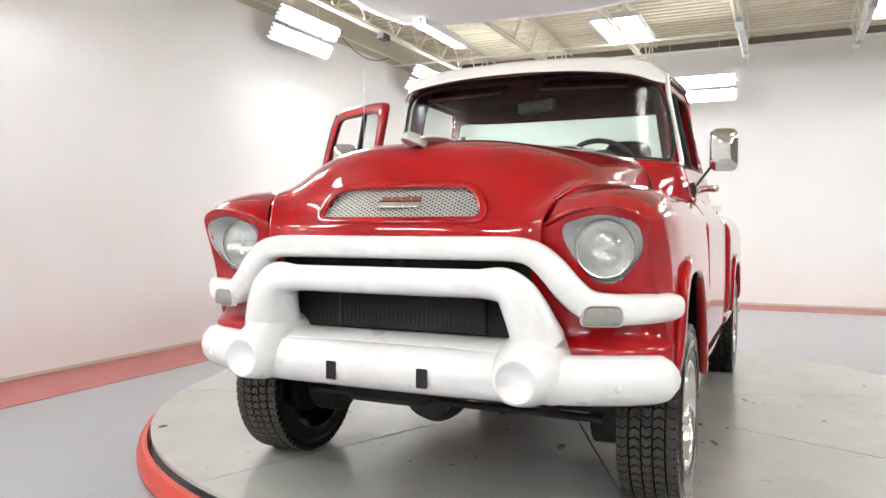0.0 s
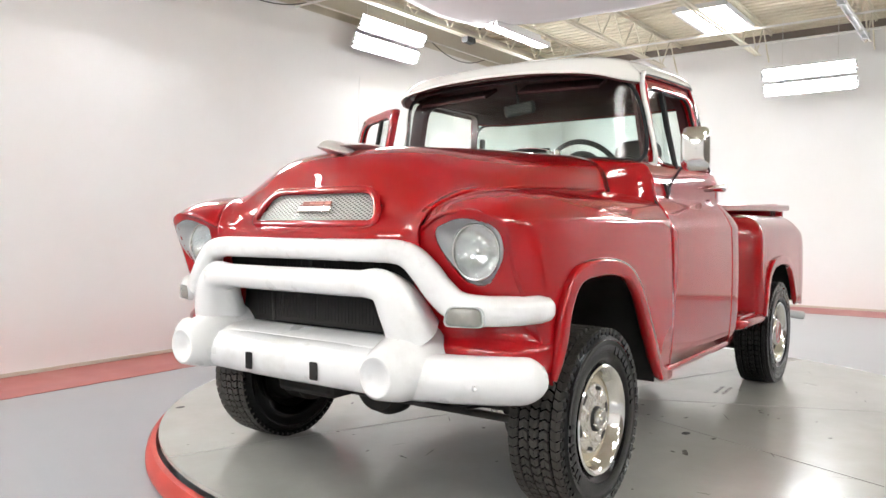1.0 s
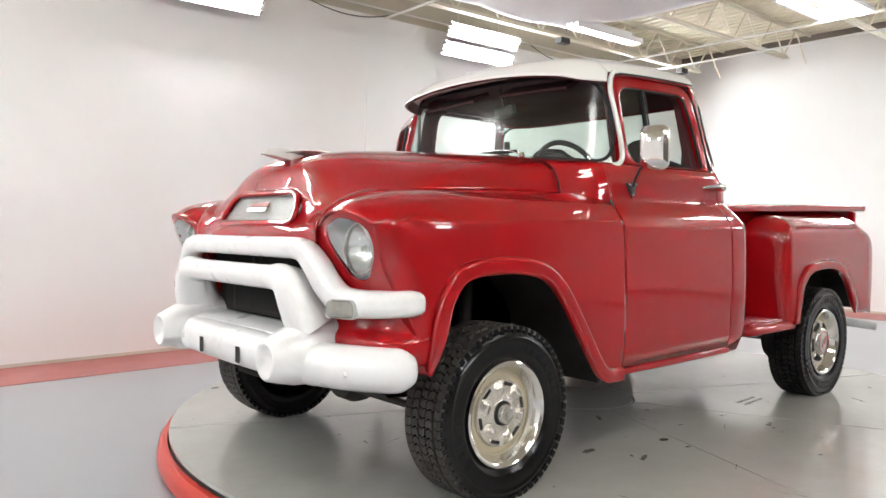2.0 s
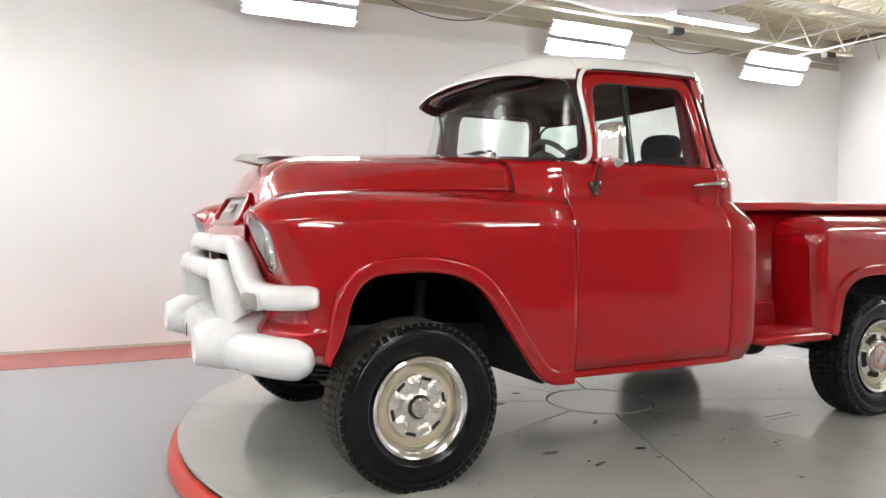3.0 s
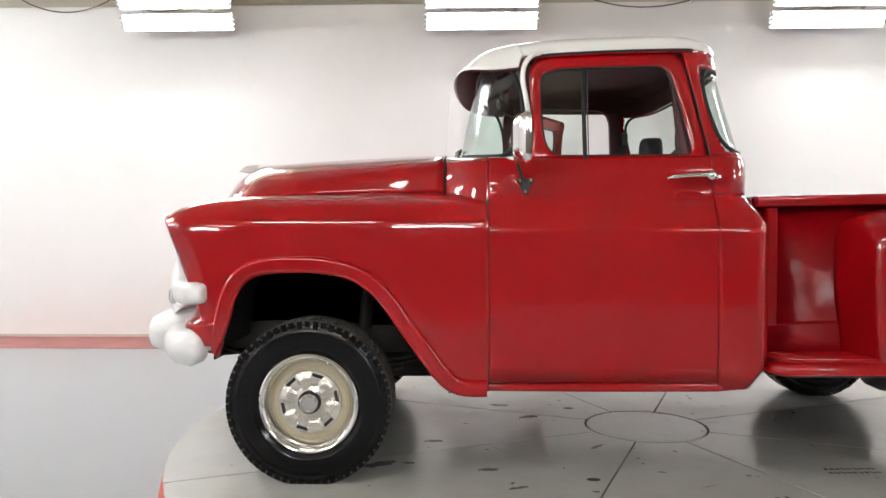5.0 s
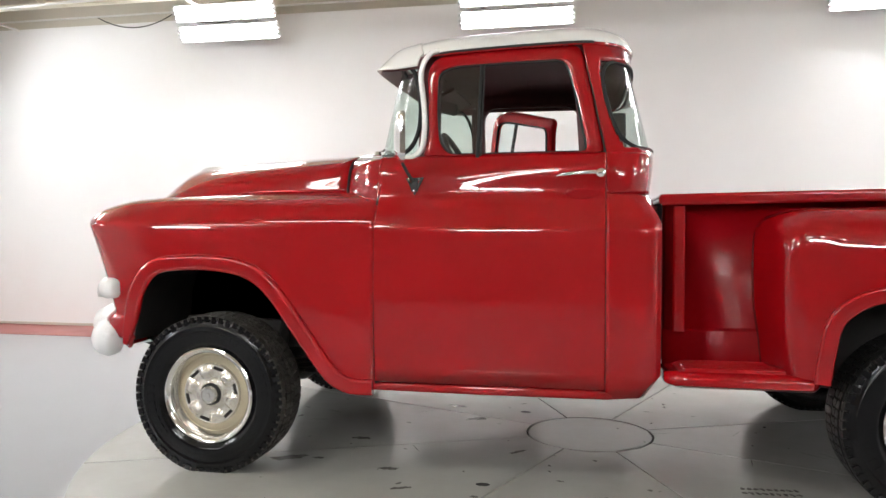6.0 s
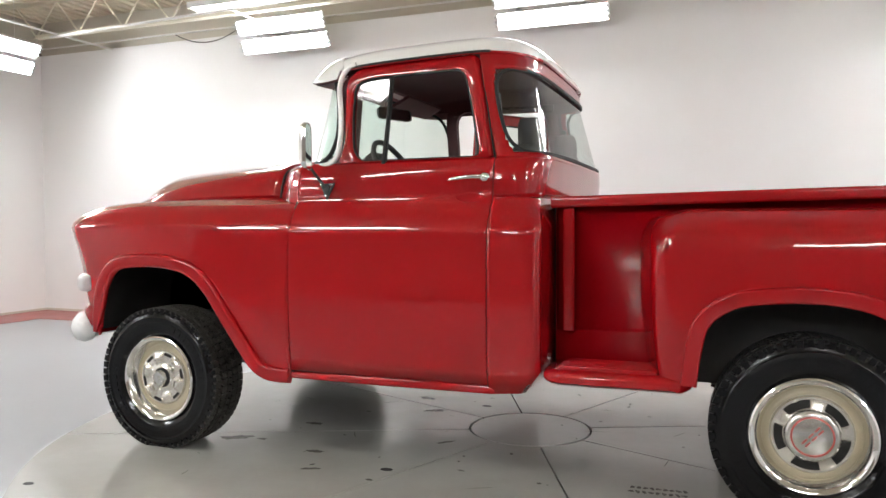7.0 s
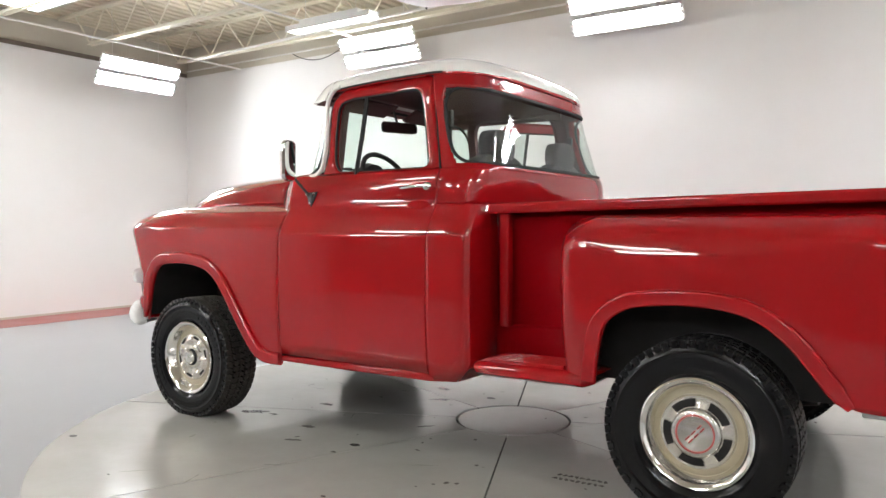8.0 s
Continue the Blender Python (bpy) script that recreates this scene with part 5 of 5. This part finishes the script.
    # sill under the door
    part("sill", both(s, sweep([(0.745, 0.910, 0.405), (1.2, 0.910, 0.407), (1.70, 0.909, 0.410), (1.77, 0.903, 0.412), (1.81, 0.89, 0.414), (1.835, 0.87, 0.416)], rrect(0.042, 0.05, 0.016), ref=(0, 1, 0), scale=[0.8, 1, 1, 0.85, 0.6, 0.3])), RED, truck)

# ---- chassis ----
part("gap_filler", box(1.909, 1.923, -0.66, 0.66, 0.45, 1.16), BLACK, truck, smooth=False)
for nm, s in SIDES:
    for x in (0.754, 1.692):
        part("door_seal", both(s, sweep([(x, float(half(z)) - 0.013, z) for z in (0.42, 0.7, 1.0, 1.07, 1.16, 1.19, 1.215, 1.3, 1.36)], rrect(0.02, 0.012, 0.002, 1), ref=(0, 1, 0))), BLACK, truck)
for nm, s in SIDES:
    part("frame_rail", both(s, sweep([(-0.60, 0.42, 0.545), (-0.3, 0.42, 0.56), (0.5, 0.42, 0.53), (2.2, 0.42, 0.54), (2.9, 0.42, 0.62), (3.9, 0.42, 0.60)], rrect(0.06, 0.13, 0.01, 2), ref=(0, 0, 1))), GREASY, truck)
    for x in (0.0, 2.896):
        spring = crs([(x - 0.52, 0.46, 0.50), (x - 0.3, 0.46, 0.44), (x, 0.46, 0.415), (x + 0.3, 0.46, 0.44), (x + 0.55, 0.46, 0.50)], 5)
        part("leaf_spring", both(s, merge(*[sweep(spring[k:len(spring) - k] - np.array((0, 0, 0.012 * k)), rrect(0.06, 0.010, 0.002, 1), ref=(0, 0, 1)) for k in (0, 2, 4, 6)])), GREASY, truck)
        part("shock_absorber", both(s, merge(sweep([(x + 0.14, 0.52, 0.36), (x + 0.18, 0.50, 0.62)], circle(0.024, 12), ref=(0, 1, 0)), sweep([(x + 0.18, 0.50, 0.60), (x + 0.2, 0.49, 0.82)], circle(0.032, 12), ref=(0, 1, 0)))), GREASY, truck)
for x, yo in ((0.0, 0.12), (2.896, 0.0)):
    part("axle", merge(sweep([(x, -0.74, WHUB), (x, 0.74, WHUB)], circle(0.042, 16), ref=(0, 0, 1)), *[moved(lathe([(0.0, -0.10), (0.12, -0.09), (0.15, -0.02), (0.15, 0.03), (0.10, 0.11), (0.0, 0.13)], 28, "x"), Matrix.Translation((x, yo, WHUB)))], sweep([(x, -0.70, WHUB), (x, -0.60, WHUB)], circle(0.15, 24), ref=(0, 0, 1)), sweep([(x, 0.60, WHUB), (x, 0.70, WHUB)], circle(0.15, 24), ref=(0, 0, 1))), GREASY, truck, "greasy black drive axle")
part("front_crossmember", merge(box(-0.56, -0.46, -0.45, 0.45, 0.46, 0.54), box(-0.58, -0.40, -0.10, 0.22, 0.40, 0.50)), BLACK, truck, smooth=False, bevel=0.02)
part("skid_plate", grid(patch([[(-0.62, -0.5, 0.50), (-0.62, 0, 0.49), (-0.62, 0.5, 0.50)], [(-0.52, -0.48, 0.47), (-0.52, 0, 0.45), (-0.52, 0.48, 0.47)], [(-0.38, -0.46, 0.48), (-0.38, 0, 0.46), (-0.38, 0.46, 0.48)]], 4, 4)), BLACK, truck, solid=0.01)
part("tie_rod", sweep([(-0.18, -0.66, 0.33), (-0.18, 0.66, 0.33)], circle(0.016, 10), ref=(0, 0, 1)), GREASY, truck)
part("sump", merge(box(-0.25, 0.45, -0.16, 0.16, 0.42, 0.75), box(0.45, 1.25, -0.13, 0.13, 0.45, 0.70)), GREASY, truck, smooth=False, bevel=0.03)
part("transfer_case", merge(box(1.25, 1.55, -0.10, 0.26, 0.38, 0.62)), GREASY, truck, smooth=False, bevel=0.04)
part("drive_shaft", merge(sweep([(1.55, 0.0, 0.48), (2.78, 0.0, 0.36)], circle(0.04, 14), ref=(0, 0, 1)), sweep([(1.25, 0.16, 0.44), (0.12, 0.12, 0.36)], circle(0.03, 14), ref=(0, 0, 1))), GREASY, truck)
part("fuel_tank", box(2.05, 2.45, 0.10, 0.60, 0.50, 0.66), GREASY, truck, smooth=False, bevel=0.03)
part("inner_bay", merge(box(-0.40, 0.62, -0.42, -0.41, 0.55, 1.2), box(-0.40, 0.62, 0.41, 0.42, 0.55, 1.2), box(0.66, 0.67, -0.80, 0.80, 0.42, 1.20), box(0.60, 0.61, -0.60, 0.60, 1.0, 1.33)), BLACK, truck, smooth=False)
part("exhaust_pipe", sweep(crs([(1.4, -0.35, 0.47), (2.2, -0.36, 0.46), (3.1, -0.40, 0.50), (3.45, -0.52, 0.46), (3.66, -0.72, 0.40), (3.80, -0.93, 0.365)], 6), circle(0.032, 16), ref=(0, 0, 1)), ALU, truck, "dull steel exhaust tail pipe")
part("spring_shackle", box(3.42, 3.52, -0.80, -0.70, 0.44, 0.50), ALU, truck, smooth=False, bevel=0.006)

# ---- cab inside, glass fittings ----
part("cab_floor", merge(box(0.66, 1.86, -0.86, 0.86, 0.46, 0.49), box(1.80, 1.815, -0.74, 0.74, 0.49, 1.34)), DARK, truck, smooth=False)
dash = [[(x, w * y, z) for x, w, z in ((0.70, 0.46, 1.36), (0.80, 0.62, 1.368), (0.90, 0.71, 1.358), (0.965, 0.74, 1.31), (0.97, 0.76, 1.24), (0.94, 0.76, 1.16), (0.80, 0.70, 1.12))] for y in (-1, -0.5, 0.0, 0.5, 1)]
part("dashboard", grid(patch(dash, 4, 4)), REDIN, truck, "dark red dashboard with a padded top", solid=0.01)
part("dash_pad", grid(patch([[(x, w * y, z) for x, w, z in ((0.69 + 0.05 * y * y, 0.46, 1.372), (0.80, 0.62, 1.381), (0.93, 0.70, 1.370))] for y in (-1, -0.5, 0.0, 0.5, 1)], 4, 4)), DARK, truck, solid=0.01)
part("gauge_hood", moved(lathe([(0.0, 0.0), (0.13, 0.0), (0.14, -0.04), (0.13, -0.06), (0.0, -0.06)], 32, "x"), Matrix.Translation((0.96, -0.40, 1.32))), DARK, truck)


def torus(R, r, n=48, m=10):
    return grid([[((R + r * math.cos(2 * math.pi * j / m)) * math.cos(2 * math.pi * i / n), (R + r * math.cos(2 * math.pi * j / m)) * math.sin(2 * math.pi * i / n), r * math.sin(2 * math.pi * j / m)) for j in range(m)] for i in range(n)], True, True)


SW = Matrix.Translation((1.04, -0.37, 1.337)) @ pose(0, 0, 0, 0, 60, 0)
wheel_part = part("steering_wheel", moved(torus(0.20, 0.014), SW), DARK, truck, "thin dark steering wheel")
part("spoke", moved(merge(sweep([(0.19, 0, 0), (0, 0, -0.02)], rrect(0.02, 0.010, 0.004, 2), ref=(0, 0, 1)), sweep([(-0.10, 0.165, 0), (0, 0, -0.02)], rrect(0.02, 0.010, 0.004, 2), ref=(0, 0, 1)), sweep([(-0.10, -0.165, 0), (0, 0, -0.02)], rrect(0.02, 0.010, 0.004, 2), ref=(0, 0, 1))), SW), DARK, wheel_part)
part("column", merge(sweep([(1.04, -0.37, 1.337), (0.80, -0.37, 1.20)], circle(0.03, 14), ref=(0, 1, 0)), moved(lathe([(0, -0.01), (0.04, 0.0), (0.045, 0.03)], 20, "z"), SW)), DARK, wheel_part)
for y in (-0.38, 0.38):
    cush = patch([[(1.18, y - 0.27, 0.90), (1.16, y, 0.92), (1.18, y + 0.27, 0.90)], [(1.3, y - 0.28, 0.96), (1.3, y, 0.95), (1.3, y + 0.28, 0.96)], [(1.62, y - 0.27, 0.93), (1.62, y, 0.92), (1.62, y + 0.27, 0.93)]], 5, 5)
    seat = part("seat", merge(grid(cush), box(1.2, 1.64, y - 0.26, y + 0.26, 0.62, 0.90)), SEATCLOTH, truck, "dark cloth seat with a headrest", solid=0.02)
    bk = []
    for z, w, x0, x1 in ((0.88, 0.26, 1.57, 1.72), (1.1, 0.27, 1.60, 1.75), (1.28, 0.265, 1.645, 1.78), (1.41, 0.24, 1.68, 1.785), (1.455, 0.16, 1.70, 1.78)):
        bk.append([((x0 + x1) / 2 + v, y + u, z) for u, v in rrect(2 * w, x1 - x0, min(0.05, (x1 - x0) * 0.45), 5)])
    part("backrest", merge(grid(patch(bk, 4, 1), False, True), ([bk[-1][k] for k in range(24)], [tuple(range(24))])), SEATCLOTH, seat)
    hr = [[(1.742 + v, y + u, z) for u, v in rrect(w, 0.085, 0.035, 5)] for z, w in ((1.435, 0.16), (1.45, 0.25), (1.50, 0.285), (1.55, 0.265), (1.58, 0.19), (1.588, 0.07))]
    part("headrest", merge(grid(patch(hr, 3, 1), False, True), ([hr[-1][k] for k in range(24)], [tuple(range(24))])), SEATCLOTH, seat)
for y in (-0.70, 0.70):
    part("seat_belt", sweep(crs([(1.66, y, 1.62), (1.645, y * 0.985, 1.5), (1.64, y * 0.97, 1.3), (1.63, y * 0.95, 1.0)], 5), rrect(0.045, 0.004, 0.001, 1), ref=(0, 1, 0)), GASKET, truck, "black shoulder belt")
    part("belt_anchor", moved(box(-0.02, 0.02, -0.012, 0.012, -0.04, 0.04), Matrix.Translation((1.66, y, 1.62))), DARK, truck, smooth=False, bevel=0.006)
rvm = part("inside_mirror", moved(grid([[(d, u * g, v * g) for u, v in rrect(0.25, 0.065, 0.02, 4)] for d, g in ((0.0, 0.93), (0.004, 1.0), (-0.018, 0.95), (-0.03, 0.6), (-0.03, 0.02))], False, True), Matrix.Translation((0.88, -0.06, 1.70)) @ pose(0, 0, 0, 0, -9, -22)), DARK, truck, "black framed inside mirror")
part("mirror_glass", moved(([(0.002, u * 0.93, v * 0.93) for u, v in rrect(0.25, 0.065, 0.02, 4)], [tuple(range(20))]), Matrix.Translation((0.88, -0.06, 1.70)) @ pose(0, 0, 0, 0, -9, -22)), MIRROR, rvm)
part("mirror_stem", sweep([(0.865, -0.06, 1.72), (0.83, -0.06, 1.82)], circle(0.007, 8), ref=(0, 1, 0)), DARK, rvm)
for nm, s in SIDES:
    part("folded_visor", both(s, merge(sweep([(0.84, 0.10, 1.795), (0.86, 0.55, 1.785)], rrect(0.13, 0.018, 0.008), ref=(-0.5, 0, 1)))), REDIN, truck)
# wipers
def sill_x(y):
    return 0.628 + 0.13 * y * y


for y0, y1 in ((-0.42, -0.02), (0.10, 0.50)):
    ys = y0 + (y1 - y0) * np.array((0.0, 0.25, 0.55))
    arm = part("wiper", sweep(crs([(sill_x(ys[0]) - 0.03, ys[0], 1.425), (sill_x(ys[1]) - 0.022, ys[1], 1.452), (sill_x(ys[2]) - 0.006, ys[2], 1.458)], 4), rrect(0.009, 0.006, 0.002, 2), ref=(0, 0, 1)), SATIN, truck, "chrome wiper arm with a black blade")
    yb = y0 + (y1 - y0) * np.linspace(0.12, 1.0, 5)
    part("blade", sweep([(sill_x(y) - 0.008, y, 1.446) for y in yb], rrect(0.010, 0.016, 0.003, 2), ref=(0, 0, 1)), GASKET, arm)
    part("pivot", moved(lathe([(0.0, 0.02), (0.012, 0.018), (0.018, 0.0)], 14, "z"), Matrix.Translation((sill_x(y0) - 0.03, y0, 1.418))), CHROME, arm)
# aerial on the far fender
part("aerial", sweep([(0.52, 0.80, 1.20), (0.56, 0.82, 1.92)], circle(0.0013, 6), ref=(0, 1, 0)), ALU, truck, "thin whip aerial")

# ---- overhead cloth, ceiling lamps, conduits ----
CX0, CX1, CY0, CY1 = -0.9, 4.75, -0.5, 2.75


def cloth_z(u, v):
    """Sag of the cloth between its lashings, over a plan of 0..1."""
    edge = min(u, 1 - u) * 2
    side = min(v, 1 - v) * 2
    sag = 0.16 * (1 - (2 * v - 1) ** 2) * (0.5 + 0.5 * edge)
    return 3.39 - sag - 0.035 * abs(math.sin(u * math.pi * 4)) * (1 - side) + 0.02 * noise.noise((u * 9, v * 7, 0.3))


sheet = [[(CX0 + (CX1 - CX0) * u, CY0 + (CY1 - CY0) * v, cloth_z(u, v)) for v in np.linspace(0, 1, 31)] for u in np.linspace(0, 1, 61)]
cloth = tagged(obj("overhead_cloth", grid(sheet), CLOTH, solid=0.004), "large white cloth slung under the roof joists", "cloth")
for u in (0.0, 0.33, 0.66, 1.0):
    for v in (0.0, 1.0):
        x, y = CX0 + (CX1 - CX0) * u, CY0 + (CY1 - CY0) * v
        part("lashing", sweep([(x, y, cloth_z(u, v) - 0.02), (x + 0.02, y + (0.05 if v else -0.05), 3.51)], rrect(0.02, 0.02, 0.005, 2), ref=(1, 0, 0)), DARK, cloth, "dark lashing")

strip = bank(2, 1.22, "lit two-tube strip light below a roof joist", CEILTUBE, 0.06, split=False, drop=0.61)
tagged(strip, group="ceiling strip lights")
strip.matrix_basis = pose(4.98, 2.35, 3.29, 0, 0, 0)
copy_thing(strip, pose(-1.93, 2.40, 3.31, 0, 0, 0))


def troffer():
    root = thing("ceiling_light", (0, 0, 0), "lit square fluorescent ceiling light with a white frame", "lamp", "ceiling lights")
    part("diffuser", box(-0.55, 0.55, -0.27, 0.27, -0.004, 0.01), DIFFUSER, root, smooth=False)
    part("frame", sweep([(-0.57, -0.29, 0.01), (0.57, -0.29, 0.01), (0.57, 0.29, 0.01), (-0.57, 0.29, 0.01)], rrect(0.05, 0.04, 0.008, 2), closed=True, ref=(0, 0, 1)), STEEL, root, smooth=False)
    part("housing", box(-0.55, 0.55, -0.27, 0.27, 0.012, 0.06), STEEL, root, smooth=False)
    for s in (-1, 1):
        part("hanger", sweep([(0.4 * s, 0, 0.06), (0.4 * s, 0, 0.42)], circle(0.004, 6), ref=(0, 1, 0)), PIPE, root)
    return root


tl = troffer()
tl.matrix_basis = pose(6.48, 0.56, 3.52, 0, 0, 0)
for x, y in ((-4.3, 0.5), (6.6, -2.4), (-0.7, -3.4), (-3.1, -6.3), (0.5, -6.3), (3.8, -6.3)):
    copy_thing(tl, pose(x, y, 3.52, 0, 0, 0))


def conduit(path, r=0.014, label="white painted conduit below the joists"):
    ob = obj("conduit", sweep(path, circle(r, 8), ref=(0, 0.3, 1)), PIPE)
    return tagged(ob, label, "conduit", "ceiling conduits")


for x in (7.05, 7.9, -5.3, 3.1, -2.6):
    conduit([(x, 4.1, 3.485), (x, -9.3, 3.485)])
conduit([(FRONT + 0.05, 4.12, 3.60), (RIGHT - 0.05, 4.12, 3.60)], 0.012)
conduit([(-5.45, 3.25, 3.47), (-2.4, 3.05, 3.47), (-0.4, 2.95, 3.47)], 0.016)
for y in (-0.8, -2.16):
    rail = thing("strip_channel", (7.3, y, 3.47), "pale steel channel hung below the roof joist", "steel channel", "hung channels")
    part("channel", merge(box(-1.1, 1.1, -0.035, 0.035, 0.02, 0.03), box(-1.1, 1.1, -0.035, -0.03, -0.02, 0.02), box(-1.1, 1.1, 0.03, 0.035, -0.02, 0.02)), STEEL, rail, smooth=False)
    for s in (-0.9, 0.9):
        part("clamp", box(s - 0.03, s + 0.03, -0.045, 0.045, -0.03, 0.05), ALU, rail, smooth=False)
for x in (2.2, 5.4, 8.2):
    for y in (3.36,):
        bx = tagged(obj("junction_box", box(x - 0.09, x + 0.09, y - 0.05, y + 0.05, 3.43, 3.505), DARK, smooth=False, bevel=0.006), "small dark junction box on a roof joist", "electrical box", "junction boxes")
# cable loops on the wall top
for x0, x1 in ((-4.2, -3.2), (-3.2, -2.1), (1.9, 3.3), (5.6, 6.9)):
    p = [(x0 + (x1 - x0) * t, 4.10, 3.58 - 0.28 * t * (1 - t) * 2) for t in np.linspace(0, 1, 12)]
    tagged(obj("lamp_cable", sweep(p, circle(0.006, 6), ref=(0, 1, 0)), DARK), "thin dark cable slung to the wall lamp", "cable", "lamp cables")

# ---- marks on the turntable and floor ----
random.seed(4)
marks = []


def blot(x, y, w, h, turn, n=26):
    """An uneven flat spot with ragged edges."""
    ph = [random.uniform(0, 6.3) for k in range(4)]
    loop = []
    for i in range(n):
        q = 2 * math.pi * i / n
        e = 0.72 + 0.16 * math.sin(2 * q + ph[0]) + 0.12 * math.sin(5 * q + ph[1]) + 0.10 * math.sin(9 * q + ph[2]) + random.uniform(-0.06, 0.06)
        u, v = w * e * math.cos(q), h * e * math.sin(q)
        loop.append((x + u * math.cos(turn) - v * math.sin(turn), y + u * math.sin(turn) + v * math.cos(turn), 0.0004 + 0.000004 * len(marks)))
    marks.append((loop, [tuple(range(n))]))


# oil drips below the engine and gearbox, scuffs behind the wheels
for x, y, w, h, turn in ((0.265, -0.71, 0.095, 0.055, 0.5), (0.40, -0.69, 0.035, 0.02, 0.3), (0.50, -0.34, 0.055, 0.035, 0.2), (0.76, -0.776, 0.055, 0.03, 0.3), (0.874, -1.005, 0.05, 0.022, 0.4), (1.186, -1.044, 0.02, 0.016, 0.0), (1.888, -1.106, 0.022, 0.015, 0.8), (1.93, -1.09, 0.018, 0.012, 0.1), (1.85, -1.15, 0.012, 0.010, 0.0), (1.02, 0.15, 0.10, 0.03, 0.4), (0.86, 0.42, 0.09, 0.03, -0.2), (1.30, -0.42, 0.06, 0.02, 0.7)):
    blot(x, y, w, h, turn)
# a tyre's imprint, as short bars in two rows
for k in range(9):
    for d in (-0.025, 0.025):
        blot(2.25 + 0.026 * k, -0.765 + d + 0.0015 * k, 0.014, 0.020, 0.5, 12)
for k in range(110):
    a, r = random.uniform(0, 2 * math.pi), 0.25 + 2.1 * math.sqrt(random.random())
    x, y = TX + r * math.cos(a), TY + r * math.sin(a)
    if k % 2:
        x, y = random.uniform(-0.2, 3.2), random.uniform(-1.2, 1.1)
    w, h = random.choice(((0.05, 0.003), (0.014, 0.009), (0.010, 0.007), (0.09, 0.0025), (0.02, 0.012), (0.008, 0.006)))
    blot(x, y, w, h, random.uniform(0, math.pi), 14)
tagged(obj("floor_mark", merge(*marks), STAIN, smooth=False), "scattered dark tyre scuffs and oil spots", "stain", kind="stuff")
for x, y, r in ((-0.037, 1.667, 0.028), (-0.144, -1.592, 0.026), (1.2, -0.9, 0.03), (1.27, 0.35, 0.03)):
    tagged(obj("bolt_hole", ([(x + r * math.cos(q), y + r * 0.7 * math.sin(q), 0.0011) for q in np.linspace(0, 2 * math.pi, 14, endpoint=False)], [tuple(range(14))]), BLACK, smooth=False), "small dark hole in the turntable plate", "hole", "plate holes")
